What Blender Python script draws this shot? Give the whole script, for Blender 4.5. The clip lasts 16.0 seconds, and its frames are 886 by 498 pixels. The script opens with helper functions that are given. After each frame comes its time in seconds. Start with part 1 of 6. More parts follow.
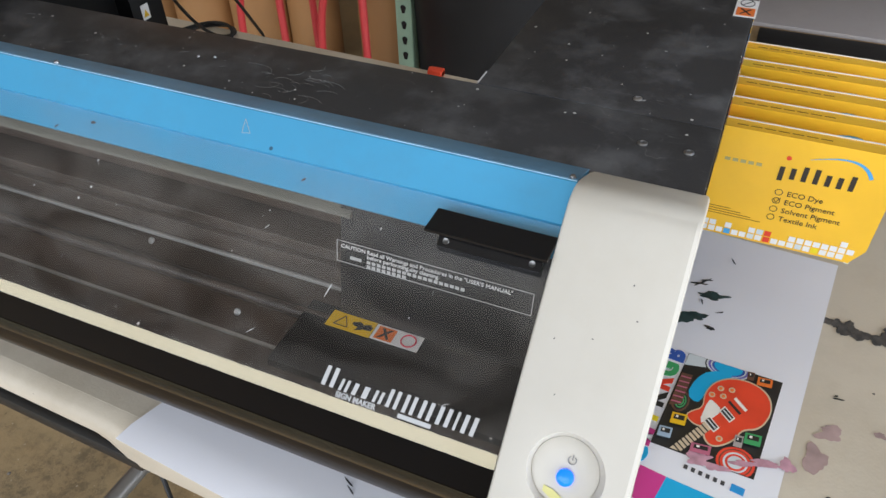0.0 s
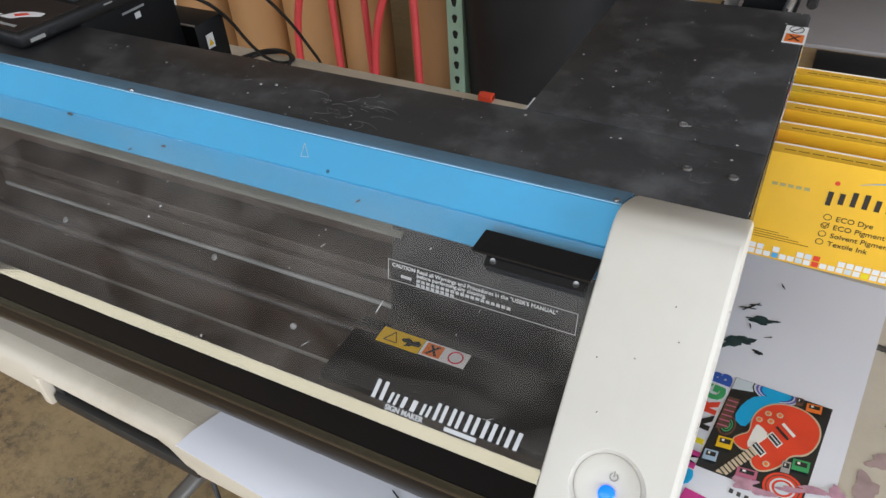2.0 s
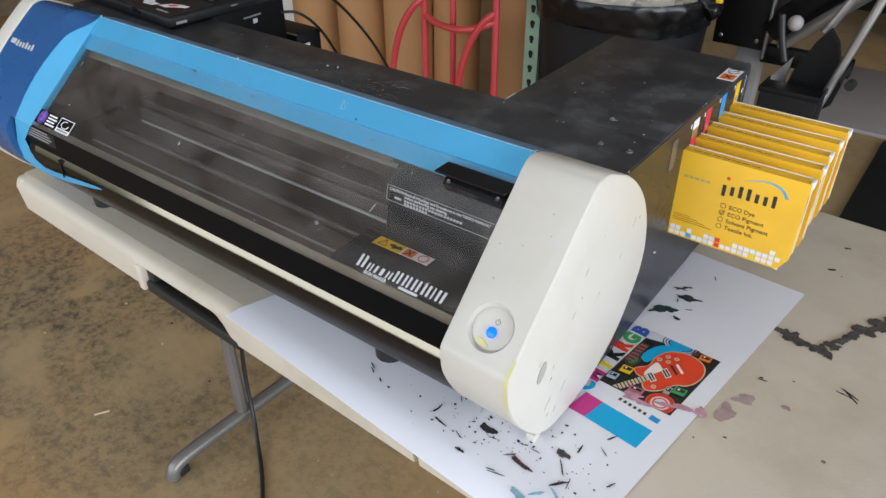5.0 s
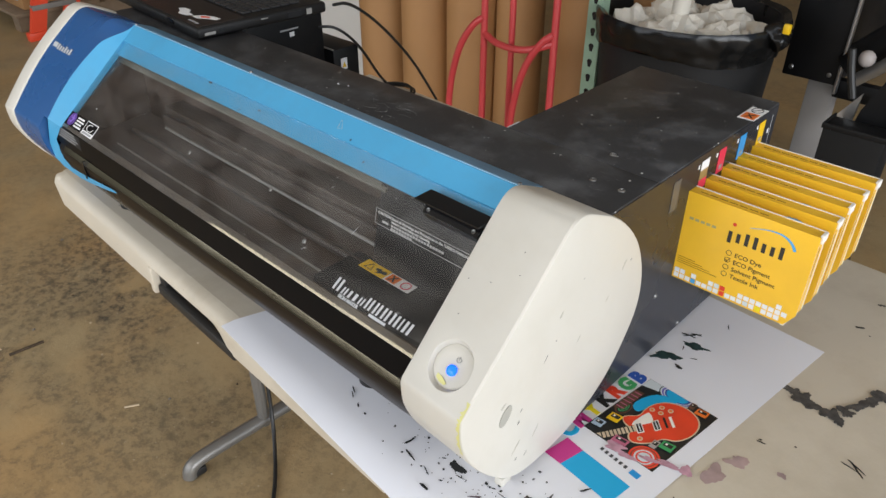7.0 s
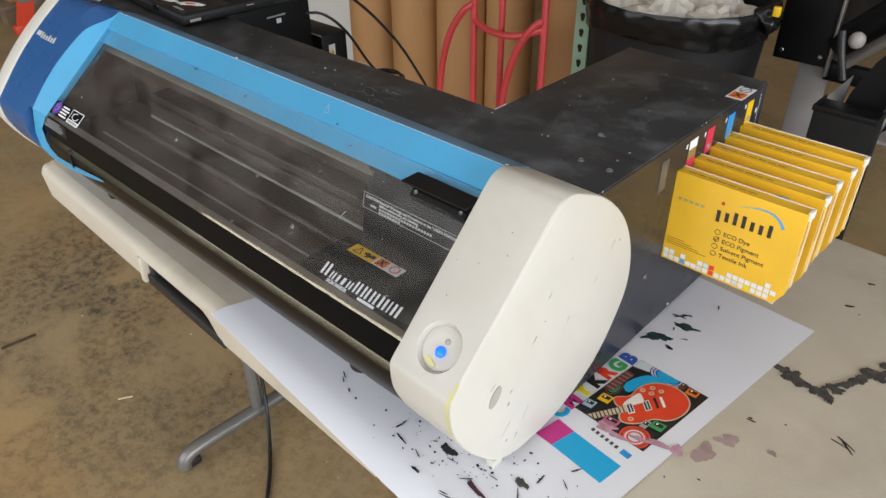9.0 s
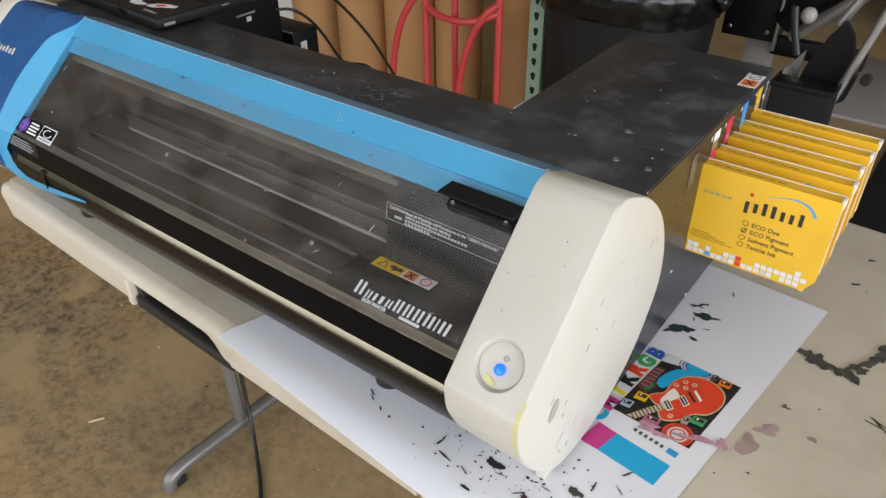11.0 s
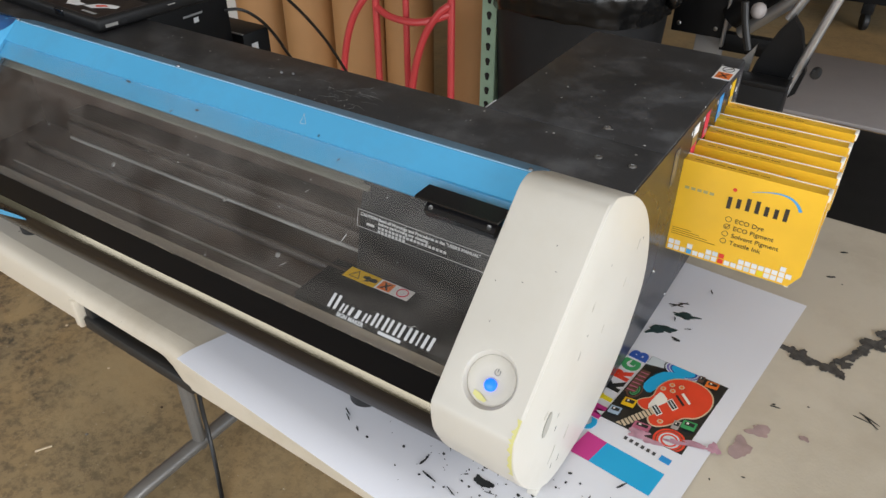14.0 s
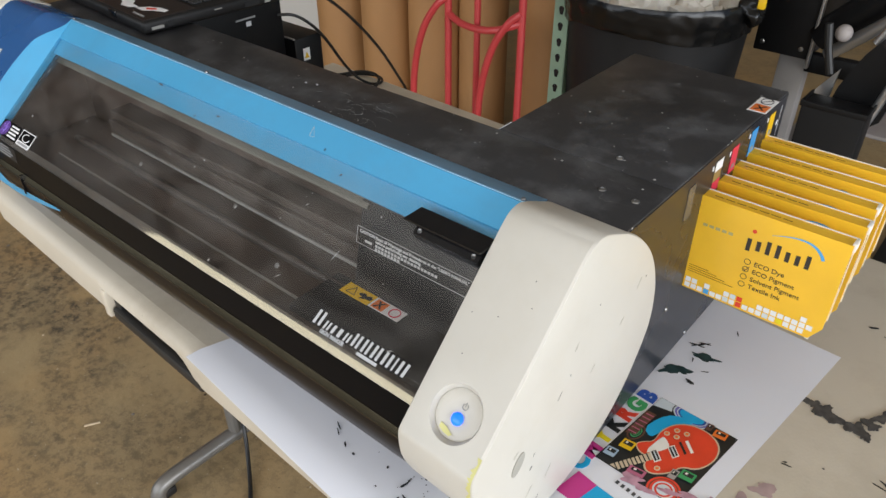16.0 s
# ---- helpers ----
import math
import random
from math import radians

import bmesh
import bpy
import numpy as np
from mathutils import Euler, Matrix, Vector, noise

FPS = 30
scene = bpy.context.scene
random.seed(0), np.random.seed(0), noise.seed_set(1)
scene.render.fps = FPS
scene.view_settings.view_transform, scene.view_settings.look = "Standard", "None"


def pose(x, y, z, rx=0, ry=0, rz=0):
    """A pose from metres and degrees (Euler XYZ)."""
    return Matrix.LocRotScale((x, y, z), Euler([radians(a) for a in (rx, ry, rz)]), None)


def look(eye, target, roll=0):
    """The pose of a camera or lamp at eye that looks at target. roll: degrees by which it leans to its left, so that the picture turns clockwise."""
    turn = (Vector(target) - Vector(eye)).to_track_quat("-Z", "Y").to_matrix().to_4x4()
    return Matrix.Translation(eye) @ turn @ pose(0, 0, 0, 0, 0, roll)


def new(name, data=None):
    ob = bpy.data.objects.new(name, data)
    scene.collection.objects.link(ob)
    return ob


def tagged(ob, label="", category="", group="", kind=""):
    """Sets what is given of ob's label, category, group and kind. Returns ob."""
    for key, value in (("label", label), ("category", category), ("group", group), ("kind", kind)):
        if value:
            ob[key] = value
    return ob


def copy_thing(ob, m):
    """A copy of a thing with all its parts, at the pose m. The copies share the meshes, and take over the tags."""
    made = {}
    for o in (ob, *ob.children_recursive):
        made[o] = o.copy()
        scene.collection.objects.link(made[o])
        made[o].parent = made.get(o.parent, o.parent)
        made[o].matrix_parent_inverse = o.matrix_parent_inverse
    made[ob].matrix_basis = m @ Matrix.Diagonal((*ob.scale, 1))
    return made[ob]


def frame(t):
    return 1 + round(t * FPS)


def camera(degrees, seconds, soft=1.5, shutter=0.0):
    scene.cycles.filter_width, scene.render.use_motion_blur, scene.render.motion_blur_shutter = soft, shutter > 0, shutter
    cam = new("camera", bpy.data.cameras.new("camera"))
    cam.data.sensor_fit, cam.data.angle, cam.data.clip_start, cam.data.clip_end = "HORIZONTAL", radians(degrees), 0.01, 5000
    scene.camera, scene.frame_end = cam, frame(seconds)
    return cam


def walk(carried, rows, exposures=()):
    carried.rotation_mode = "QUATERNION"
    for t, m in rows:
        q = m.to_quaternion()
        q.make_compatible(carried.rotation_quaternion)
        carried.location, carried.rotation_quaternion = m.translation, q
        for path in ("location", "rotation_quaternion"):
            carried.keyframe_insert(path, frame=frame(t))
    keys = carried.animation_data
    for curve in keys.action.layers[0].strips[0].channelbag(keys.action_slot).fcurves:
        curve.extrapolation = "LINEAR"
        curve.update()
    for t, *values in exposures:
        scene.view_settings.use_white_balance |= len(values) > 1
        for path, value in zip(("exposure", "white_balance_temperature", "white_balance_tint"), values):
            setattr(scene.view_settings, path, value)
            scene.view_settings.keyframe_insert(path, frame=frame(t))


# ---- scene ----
cam = camera(62.4, 16.0)
PATH = [
    (0, (-0.029, -0.148, 1.298), (-0.654, 1.228, -0.011), -1.5),
    (0.5, (-0.04, -0.16, 1.302), (-0.703, 1.196, -0.01), -2.1),
    (1, (-0.037, -0.16, 1.305), (-0.733, 1.189, 0.003), -2.9),
    (1.5, (-0.028, -0.169, 1.309), (-0.764, 1.18, 0.028), -3.6),
    (2, (-0.021, -0.162, 1.31), (-0.782, 1.192, 0.051), -3.9),
    (2.5, (-0.02, -0.165, 1.307), (-0.806, 1.183, 0.056), -3.7),
    (3, (-0.017, -0.193, 1.307), (-0.824, 1.151, 0.064), -3.4),
    (3.5, (0.039, -0.288, 1.313), (-0.794, 1.062, 0.095), -2.7),
    (4, (0.099, -0.357, 1.341), (-0.756, 1.016, 0.163), -1.4),
    (4.2, (0.124, -0.36, 1.345), (-0.751, 1.021, 0.193), -0.7),
    (6.3, (0.264, -0.258, 1.346), (-0.893, 0.95, 0.249), -0.9),
    (6.5, (0.259, -0.254, 1.347), (-0.897, 0.954, 0.25), -0.5),
    (7, (0.261, -0.253, 1.347), (-0.898, 0.958, 0.255), -0.0),
    (7.5, (0.26, -0.253, 1.346), (-0.896, 0.956, 0.249), 0.1),
    (8, (0.261, -0.25, 1.34), (-0.892, 0.958, 0.24), 0.0),
    (8.5, (0.265, -0.249, 1.339), (-0.88, 0.959, 0.23), -0.2),
    (9, (0.267, -0.25, 1.339), (-0.871, 0.96, 0.225), -0.5),
    (9.5, (0.277, -0.251, 1.34), (-0.849, 0.97, 0.226), -0.9),
    (9.7, (0.275, -0.248, 1.353), (-0.841, 0.952, 0.206), -1.2),
    (11.8, (0.123, -0.3, 1.334), (-0.819, 1.049, 0.198), -0.6),
    (12, (0.126, -0.299, 1.331), (-0.819, 1.051, 0.198), -0.7),
    (12.5, (0.128, -0.29, 1.332), (-0.796, 1.069, 0.192), -0.5),
    (13, (0.124, -0.279, 1.319), (-0.782, 1.089, 0.176), -0.3),
    (13.5, (0.123, -0.279, 1.324), (-0.771, 1.096, 0.18), -0.1),
    (14, (0.126, -0.267, 1.326), (-0.761, 1.11, 0.179), 0.0),
    (14.5, (0.127, -0.247, 1.327), (-0.771, 1.121, 0.178), 0.0),
    (15, (0.126, -0.247, 1.322), (-0.802, 1.103, 0.174), 0.1),
    (15.5, (0.15, -0.226, 1.338), (-0.828, 1.086, 0.188), -0.0),
    (16, (0.177, -0.203, 1.335), (-0.885, 1.05, 0.194), -0.2),
]
walk(cam, [(t, look(eye, target, roll)) for t, eye, target, roll in PATH], [(0, 0.09, 6010, 10), (2.8, 0.07, 6000, 10), (3.4, 0.03, 5980, 10), (4.2, -0.01, 5760, 10), (6.3, 0.0, 6270, 10), (16, 0.0, 6270, 10)])

# ---- light ----
world = bpy.data.worlds.new("sky")
scene.world = world
world.use_nodes = True
_wn = world.node_tree
_sky = _wn.nodes.new("ShaderNodeTexSky")
_sky.sky_type = "NISHITA"
_sky.sun_disc = False
_sky.sun_elevation, _sky.sun_rotation = radians(50), radians(150)
_wn.links.new(_sky.outputs[0], _wn.nodes["Background"].inputs[0])
_wn.nodes["Background"].inputs[1].default_value = 0.12


def area_lamp(name, eye, target, sx, sy, watts, colour):
    data = bpy.data.lights.new(name, "AREA")
    data.shape, data.size, data.size_y, data.energy, data.color = "RECTANGLE", sx, sy, watts, colour
    ob = new(name, data)
    ob.matrix_basis = look(eye, target)
    return ob


# daylight in the two big roller-door openings of the workshop
area_lamp("front_door_daylight", (-1.7, -2.9, 2.0), (-1.7, 0.3, 0.9), 6.2, 2.7, 126, (1.0, 0.985, 0.96))
area_lamp("side_door_daylight", (4.6, -0.7, 1.50), (0, 0.3, 0.95), 4.4, 2.3, 255, (0.98, 0.99, 1.0))


# ---- materials ----
def srgb(h):
    c = [int(h[i:i + 2], 16) / 255 for i in (0, 2, 4)]
    return tuple(v / 12.92 if v <= 0.04045 else ((v + 0.055) / 1.055) ** 2.4 for v in c)


def mat(name, colour, rough=0.5, metal=0.0, vary=0.12, scale=8.0, bump=0.05, bump_scale=200.0, second=None, second_amount=0.35, second_scale=3.0, coat=0.0, spec=0.5, specks=0.0, speck_colour=(0.5, 0.5, 0.48), speck_scale=70.0, streaks=0.0):
    """A paint or plastic with variation at two scales, a patchy second colour and fine relief."""
    m = bpy.data.materials.new(name)
    m.use_nodes = True
    nt = m.node_tree
    b = nt.nodes["Principled BSDF"]
    co = nt.nodes.new("ShaderNodeTexCoord")
    n1 = nt.nodes.new("ShaderNodeTexNoise")
    n1.inputs["Scale"].default_value, n1.inputs["Detail"].default_value = scale, 8
    n2 = nt.nodes.new("ShaderNodeTexNoise")
    n2.inputs["Scale"].default_value, n2.inputs["Detail"].default_value = bump_scale, 4
    for n in (n1, n2):
        nt.links.new(co.outputs["Object"], n.inputs["Vector"])
    ramp = nt.nodes.new("ShaderNodeMapRange")
    ramp.inputs["From Min"].default_value, ramp.inputs["From Max"].default_value = 0.3, 0.7
    ramp.inputs["To Min"].default_value, ramp.inputs["To Max"].default_value = 1 - vary, 1 + vary
    nt.links.new(n1.outputs[0], ramp.inputs["Value"])
    hsv = nt.nodes.new("ShaderNodeHueSaturation")
    hsv.inputs["Color"].default_value = (*colour, 1)
    nt.links.new(ramp.outputs[0], hsv.inputs["Value"])
    out = hsv.outputs[0]
    if second:
        n3 = nt.nodes.new("ShaderNodeTexNoise")
        n3.inputs["Scale"].default_value, n3.inputs["Detail"].default_value, n3.inputs["Roughness"].default_value = second_scale, 10, 0.65
        nt.links.new(co.outputs["Object"], n3.inputs["Vector"])
        r3 = nt.nodes.new("ShaderNodeMapRange")
        r3.inputs["From Min"].default_value, r3.inputs["From Max"].default_value = 0.48, 0.72
        r3.inputs["To Max"].default_value = second_amount
        nt.links.new(n3.outputs[0], r3.inputs["Value"])
        mix = nt.nodes.new("ShaderNodeMix")
        mix.data_type = "RGBA"
        mix.inputs[7].default_value = (*second, 1)
        nt.links.new(r3.outputs[0], mix.inputs[0])
        nt.links.new(out, mix.inputs[6])
        out = mix.outputs[2]
    if streaks:
        # pale hairline scratches, only in worn patches
        mp = nt.nodes.new("ShaderNodeMapping")
        mp.inputs["Scale"].default_value = (9, 26, 9)
        mp.inputs["Rotation"].default_value = (0, 0, 0.5)
        nz = nt.nodes.new("ShaderNodeTexNoise")
        nz.inputs["Scale"].default_value, nz.inputs["Detail"].default_value, nz.inputs["Distortion"].default_value = 1.0, 3, 1.2
        nt.links.new(co.outputs["Object"], mp.inputs["Vector"])
        nt.links.new(mp.outputs[0], nz.inputs["Vector"])
        ab = nt.nodes.new("ShaderNodeMath")
        ab.operation = "SUBTRACT"
        ab.inputs[1].default_value = 0.5
        ac = nt.nodes.new("ShaderNodeMath")
        ac.operation = "ABSOLUTE"
        nt.links.new(nz.outputs[0], ab.inputs[0])
        nt.links.new(ab.outputs[0], ac.inputs[0])
        ln = nt.nodes.new("ShaderNodeMapRange")
        ln.inputs["From Min"].default_value, ln.inputs["From Max"].default_value = 0.0, 0.004
        ln.inputs["To Min"].default_value, ln.inputs["To Max"].default_value = streaks, 0.0
        nt.links.new(ac.outputs[0], ln.inputs["Value"])
        pm = nt.nodes.new("ShaderNodeMapRange")
        pm.inputs["From Min"].default_value, pm.inputs["From Max"].default_value = 0.52, 0.66
        pn = nt.nodes.new("ShaderNodeTexNoise")
        pn.inputs["Scale"].default_value = 7.0
        nt.links.new(co.outputs["Object"], pn.inputs["Vector"])
        nt.links.new(pn.outputs[0], pm.inputs["Value"])
        mu = nt.nodes.new("ShaderNodeMath")
        mu.operation = "MULTIPLY"
        nt.links.new(ln.outputs[0], mu.inputs[0])
        nt.links.new(pm.outputs[0], mu.inputs[1])
        mx = nt.nodes.new("ShaderNodeMix")
        mx.data_type = "RGBA"
        mx.inputs[7].default_value = (*speck_colour, 1)
        nt.links.new(mu.outputs[0], mx.inputs[0])
        nt.links.new(out, mx.inputs[6])
        out = mx.outputs[2]
    if specks:
        vo = nt.nodes.new("ShaderNodeTexVoronoi")
        vo.inputs["Scale"].default_value = speck_scale
        nt.links.new(co.outputs["Object"], vo.inputs["Vector"])
        sp = nt.nodes.new("ShaderNodeSeparateColor")
        nt.links.new(vo.outputs["Color"], sp.inputs[0])
        pk = nt.nodes.new("ShaderNodeMath")
        pk.operation = "LESS_THAN"
        pk.inputs[1].default_value = specks
        nt.links.new(sp.outputs[0], pk.inputs[0])
        rd = nt.nodes.new("ShaderNodeMath")
        rd.operation = "MULTIPLY"
        rd.inputs[1].default_value = 0.17
        nt.links.new(sp.outputs[1], rd.inputs[0])
        lt = nt.nodes.new("ShaderNodeMath")
        lt.operation = "LESS_THAN"
        nt.links.new(vo.outputs["Distance"], lt.inputs[0])
        nt.links.new(rd.outputs[0], lt.inputs[1])
        mu = nt.nodes.new("ShaderNodeMath")
        mu.operation = "MULTIPLY"
        nt.links.new(pk.outputs[0], mu.inputs[0])
        nt.links.new(lt.outputs[0], mu.inputs[1])
        mx = nt.nodes.new("ShaderNodeMix")
        mx.data_type = "RGBA"
        mx.inputs[7].default_value = (*speck_colour, 1)
        nt.links.new(mu.outputs[0], mx.inputs[0])
        nt.links.new(out, mx.inputs[6])
        out = mx.outputs[2]
    nt.links.new(out, b.inputs["Base Color"])
    rr = nt.nodes.new("ShaderNodeMapRange")
    rr.inputs["To Min"].default_value, rr.inputs["To Max"].default_value = max(rough - 0.1, 0.02), min(rough + 0.1, 1)
    nt.links.new(n1.outputs[0], rr.inputs["Value"])
    nt.links.new(rr.outputs[0], b.inputs["Roughness"])
    b.inputs["Metallic"].default_value = metal
    b.inputs["Specular IOR Level"].default_value = spec
    b.inputs["Coat Weight"].default_value = coat
    if bump:
        bp = nt.nodes.new("ShaderNodeBump")
        bp.inputs["Strength"].default_value, bp.inputs["Distance"].default_value = bump, 0.002
        nt.links.new(n2.outputs[0], bp.inputs["Height"])
        nt.links.new(bp.outputs[0], b.inputs["Normal"])
    return m


def clear_acrylic(name, low=0.004, high=0.064, shine=0.020, tint=(1, 1, 1)):
    """Smoke-clear acrylic with a film of dust, rub marks and painted-in mottled reflections, and pale specks."""
    m = bpy.data.materials.new(name)
    m.use_nodes = True
    nt = m.node_tree
    nt.nodes.remove(nt.nodes["Principled BSDF"])
    out = nt.nodes["Material Output"]

    def node(kind, **values):
        n = nt.nodes.new(kind)
        for k, v in values.items():
            n.inputs[k.replace("_", " ")].default_value = v
        return n

    def maths(op, a, b):
        n = nt.nodes.new("ShaderNodeMath")
        n.operation = op
        for i, v in enumerate((a, b)):
            if isinstance(v, float):
                n.inputs[i].default_value = v
            else:
                nt.links.new(v, n.inputs[i])
        return n.outputs[0]

    tr = nt.nodes.new("ShaderNodeBsdfTransparent")
    tr.inputs[0].default_value = (0.975, 0.975, 0.972, 1)
    gl = nt.nodes.new("ShaderNodeBsdfGlossy")
    gl.inputs["Roughness"].default_value = 0.05
    gl.inputs["Color"].default_value = (*tint, 1)
    df = nt.nodes.new("ShaderNodeBsdfDiffuse")
    df.inputs[0].default_value = (0.6, 0.565, 0.525, 1)
    co = nt.nodes.new("ShaderNodeTexCoord")
    mp = nt.nodes.new("ShaderNodeMapping")
    mp.inputs["Scale"].default_value = (0.8, 1.5, 1.5)
    nt.links.new(co.outputs["Object"], mp.inputs["Vector"])
    film = node("ShaderNodeTexNoise", Scale=13.0, Detail=12.0, Roughness=0.66, Distortion=0.9)
    nt.links.new(mp.outputs[0], film.inputs["Vector"])
    mr = nt.nodes.new("ShaderNodeMapRange")
    mr.inputs["From Min"].default_value, mr.inputs["From Max"].default_value = 0.40, 0.78
    mr.inputs["To Min"].default_value, mr.inputs["To Max"].default_value = low, high
    nt.links.new(film.outputs[0], mr.inputs["Value"])
    vo = node("ShaderNodeTexVoronoi", Scale=38.0)
    nt.links.new(co.outputs["Object"], vo.inputs["Vector"])
    sp = nt.nodes.new("ShaderNodeSeparateColor")
    nt.links.new(vo.outputs["Color"], sp.inputs[0])
    speck = maths("MULTIPLY", maths("LESS_THAN", sp.outputs[0], 0.2), maths("LESS_THAN", vo.outputs["Distance"], maths("MULTIPLY", sp.outputs[1], 0.055)))
    fine = node("ShaderNodeTexVoronoi", Scale=130.0)
    nt.links.new(co.outputs["Object"], fine.inputs["Vector"])
    fs = nt.nodes.new("ShaderNodeSeparateColor")
    nt.links.new(fine.outputs["Color"], fs.inputs[0])
    dots = maths("MULTIPLY", maths("LESS_THAN", fs.outputs[0], 0.05), maths("LESS_THAN", fine.outputs["Distance"], maths("MULTIPLY", fs.outputs[1], 0.13)))
    dust = maths("MAXIMUM", mr.outputs[0], maths("MAXIMUM", maths("MULTIPLY", speck, 0.7), maths("MULTIPLY", dots, 0.3)))
    lw = nt.nodes.new("ShaderNodeLayerWeight")
    lw.inputs[0].default_value = 0.5
    gloss = maths("ADD", maths("MULTIPLY", maths("POWER", lw.outputs["Facing"], 5.0), 0.9), shine)
    a = nt.nodes.new("ShaderNodeMixShader")
    c = nt.nodes.new("ShaderNodeMixShader")
    nt.links.new(dust, a.inputs[0])
    nt.links.new(tr.outputs[0], a.inputs[1])
    nt.links.new(df.outputs[0], a.inputs[2])
    nt.links.new(gloss, c.inputs[0])
    nt.links.new(a.outputs[0], c.inputs[1])
    nt.links.new(gl.outputs[0], c.inputs[2])
    nt.links.new(c.outputs[0], out.inputs[0])
    return m


def glow(name, colour, strength):
    m = bpy.data.materials.new(name)
    m.use_nodes = True
    b = m.node_tree.nodes["Principled BSDF"]
    b.inputs["Base Color"].default_value = (*colour, 1)
    b.inputs["Emission Color"].default_value = (*colour, 1)
    b.inputs["Emission Strength"].default_value = strength
    b.inputs["Roughness"].default_value = 0.2
    return m


def stained_concrete(name):
    """Worn workshop concrete: brown and grey patches, gritty dark oil stains, fine pits."""
    m = bpy.data.materials.new(name)
    m.use_nodes = True
    nt = m.node_tree
    b = nt.nodes["Principled BSDF"]
    co = nt.nodes.new("ShaderNodeTexCoord")

    def noise_of(scale, detail, rough, lo, hi, dist=0.0):
        n = nt.nodes.new("ShaderNodeTexNoise")
        n.inputs["Scale"].default_value, n.inputs["Detail"].default_value, n.inputs["Roughness"].default_value, n.inputs["Distortion"].default_value = scale, detail, rough, dist
        nt.links.new(co.outputs["Object"], n.inputs["Vector"])
        r = nt.nodes.new("ShaderNodeMapRange")
        r.inputs["From Min"].default_value, r.inputs["From Max"].default_value = lo, hi
        nt.links.new(n.outputs[0], r.inputs["Value"])
        return r.outputs[0]

    def over(fac, below, colour):
        x = nt.nodes.new("ShaderNodeMix")
        x.data_type = "RGBA"
        nt.links.new(fac, x.inputs[0])
        if isinstance(below, tuple):
            x.inputs[6].default_value = (*below, 1)
        else:
            nt.links.new(below, x.inputs[6])
        x.inputs[7].default_value = (*colour, 1)
        return x.outputs[2]

    def times(a, f):
        x = nt.nodes.new("ShaderNodeMath")
        x.operation = "MULTIPLY"
        nt.links.new(a, x.inputs[0])
        if isinstance(f, float):
            x.inputs[1].default_value = f
        else:
            nt.links.new(f, x.inputs[1])
        return x.outputs[0]

    out = over(noise_of(1.4, 8, 0.6, 0.40, 0.62, 0.6), srgb("ad8e60"), srgb("a18d69"))
    out = over(times(noise_of(6.0, 10, 0.7, 0.45, 0.70), 0.5), out, srgb("8a7654"))
    # the oil stain lies thickest on one trodden spot
    dist = nt.nodes.new("ShaderNodeVectorMath")
    dist.operation = "DISTANCE"
    dist.inputs[1].default_value = (-1.62, 0.42, 0)
    nt.links.new(co.outputs["Object"], dist.inputs[0])
    near = nt.nodes.new("ShaderNodeMapRange")
    near.inputs["From Min"].default_value, near.inputs["From Max"].default_value = 0.15, 0.9
    near.inputs["To Min"].default_value, near.inputs["To Max"].default_value = 1.0, 0.25
    nt.links.new(dist.outputs["Value"], near.inputs["Value"])
    stain = times(noise_of(2.3, 6, 0.6, 0.42, 0.56, 0.8), near.outputs[0])
    out = over(times(times(stain, noise_of(34.0, 8, 0.75, 0.46, 0.59)), 0.9), out, srgb("3a342b"))
    out = over(times(stain, 0.35), out, srgb("5a5247"))
    out = over(times(noise_of(75.0, 4, 0.6, 0.66, 0.72), 0.6), out, srgb("463d30"))
    out = over(times(noise_of(95.0, 3, 0.5, 0.70, 0.74), 0.6), out, srgb("c9c0ac"))
    nt.links.new(out, b.inputs["Base Color"])
    b.inputs["Roughness"].default_value = 0.5
    bp = nt.nodes.new("ShaderNodeBump")
    bp.inputs["Strength"].default_value, bp.inputs["Distance"].default_value = 0.3, 0.003
    nt.links.new(noise_of(55.0, 8, 0.7, 0.2, 0.8), bp.inputs["Height"])
    nt.links.new(bp.outputs[0], b.inputs["Normal"])
    return m


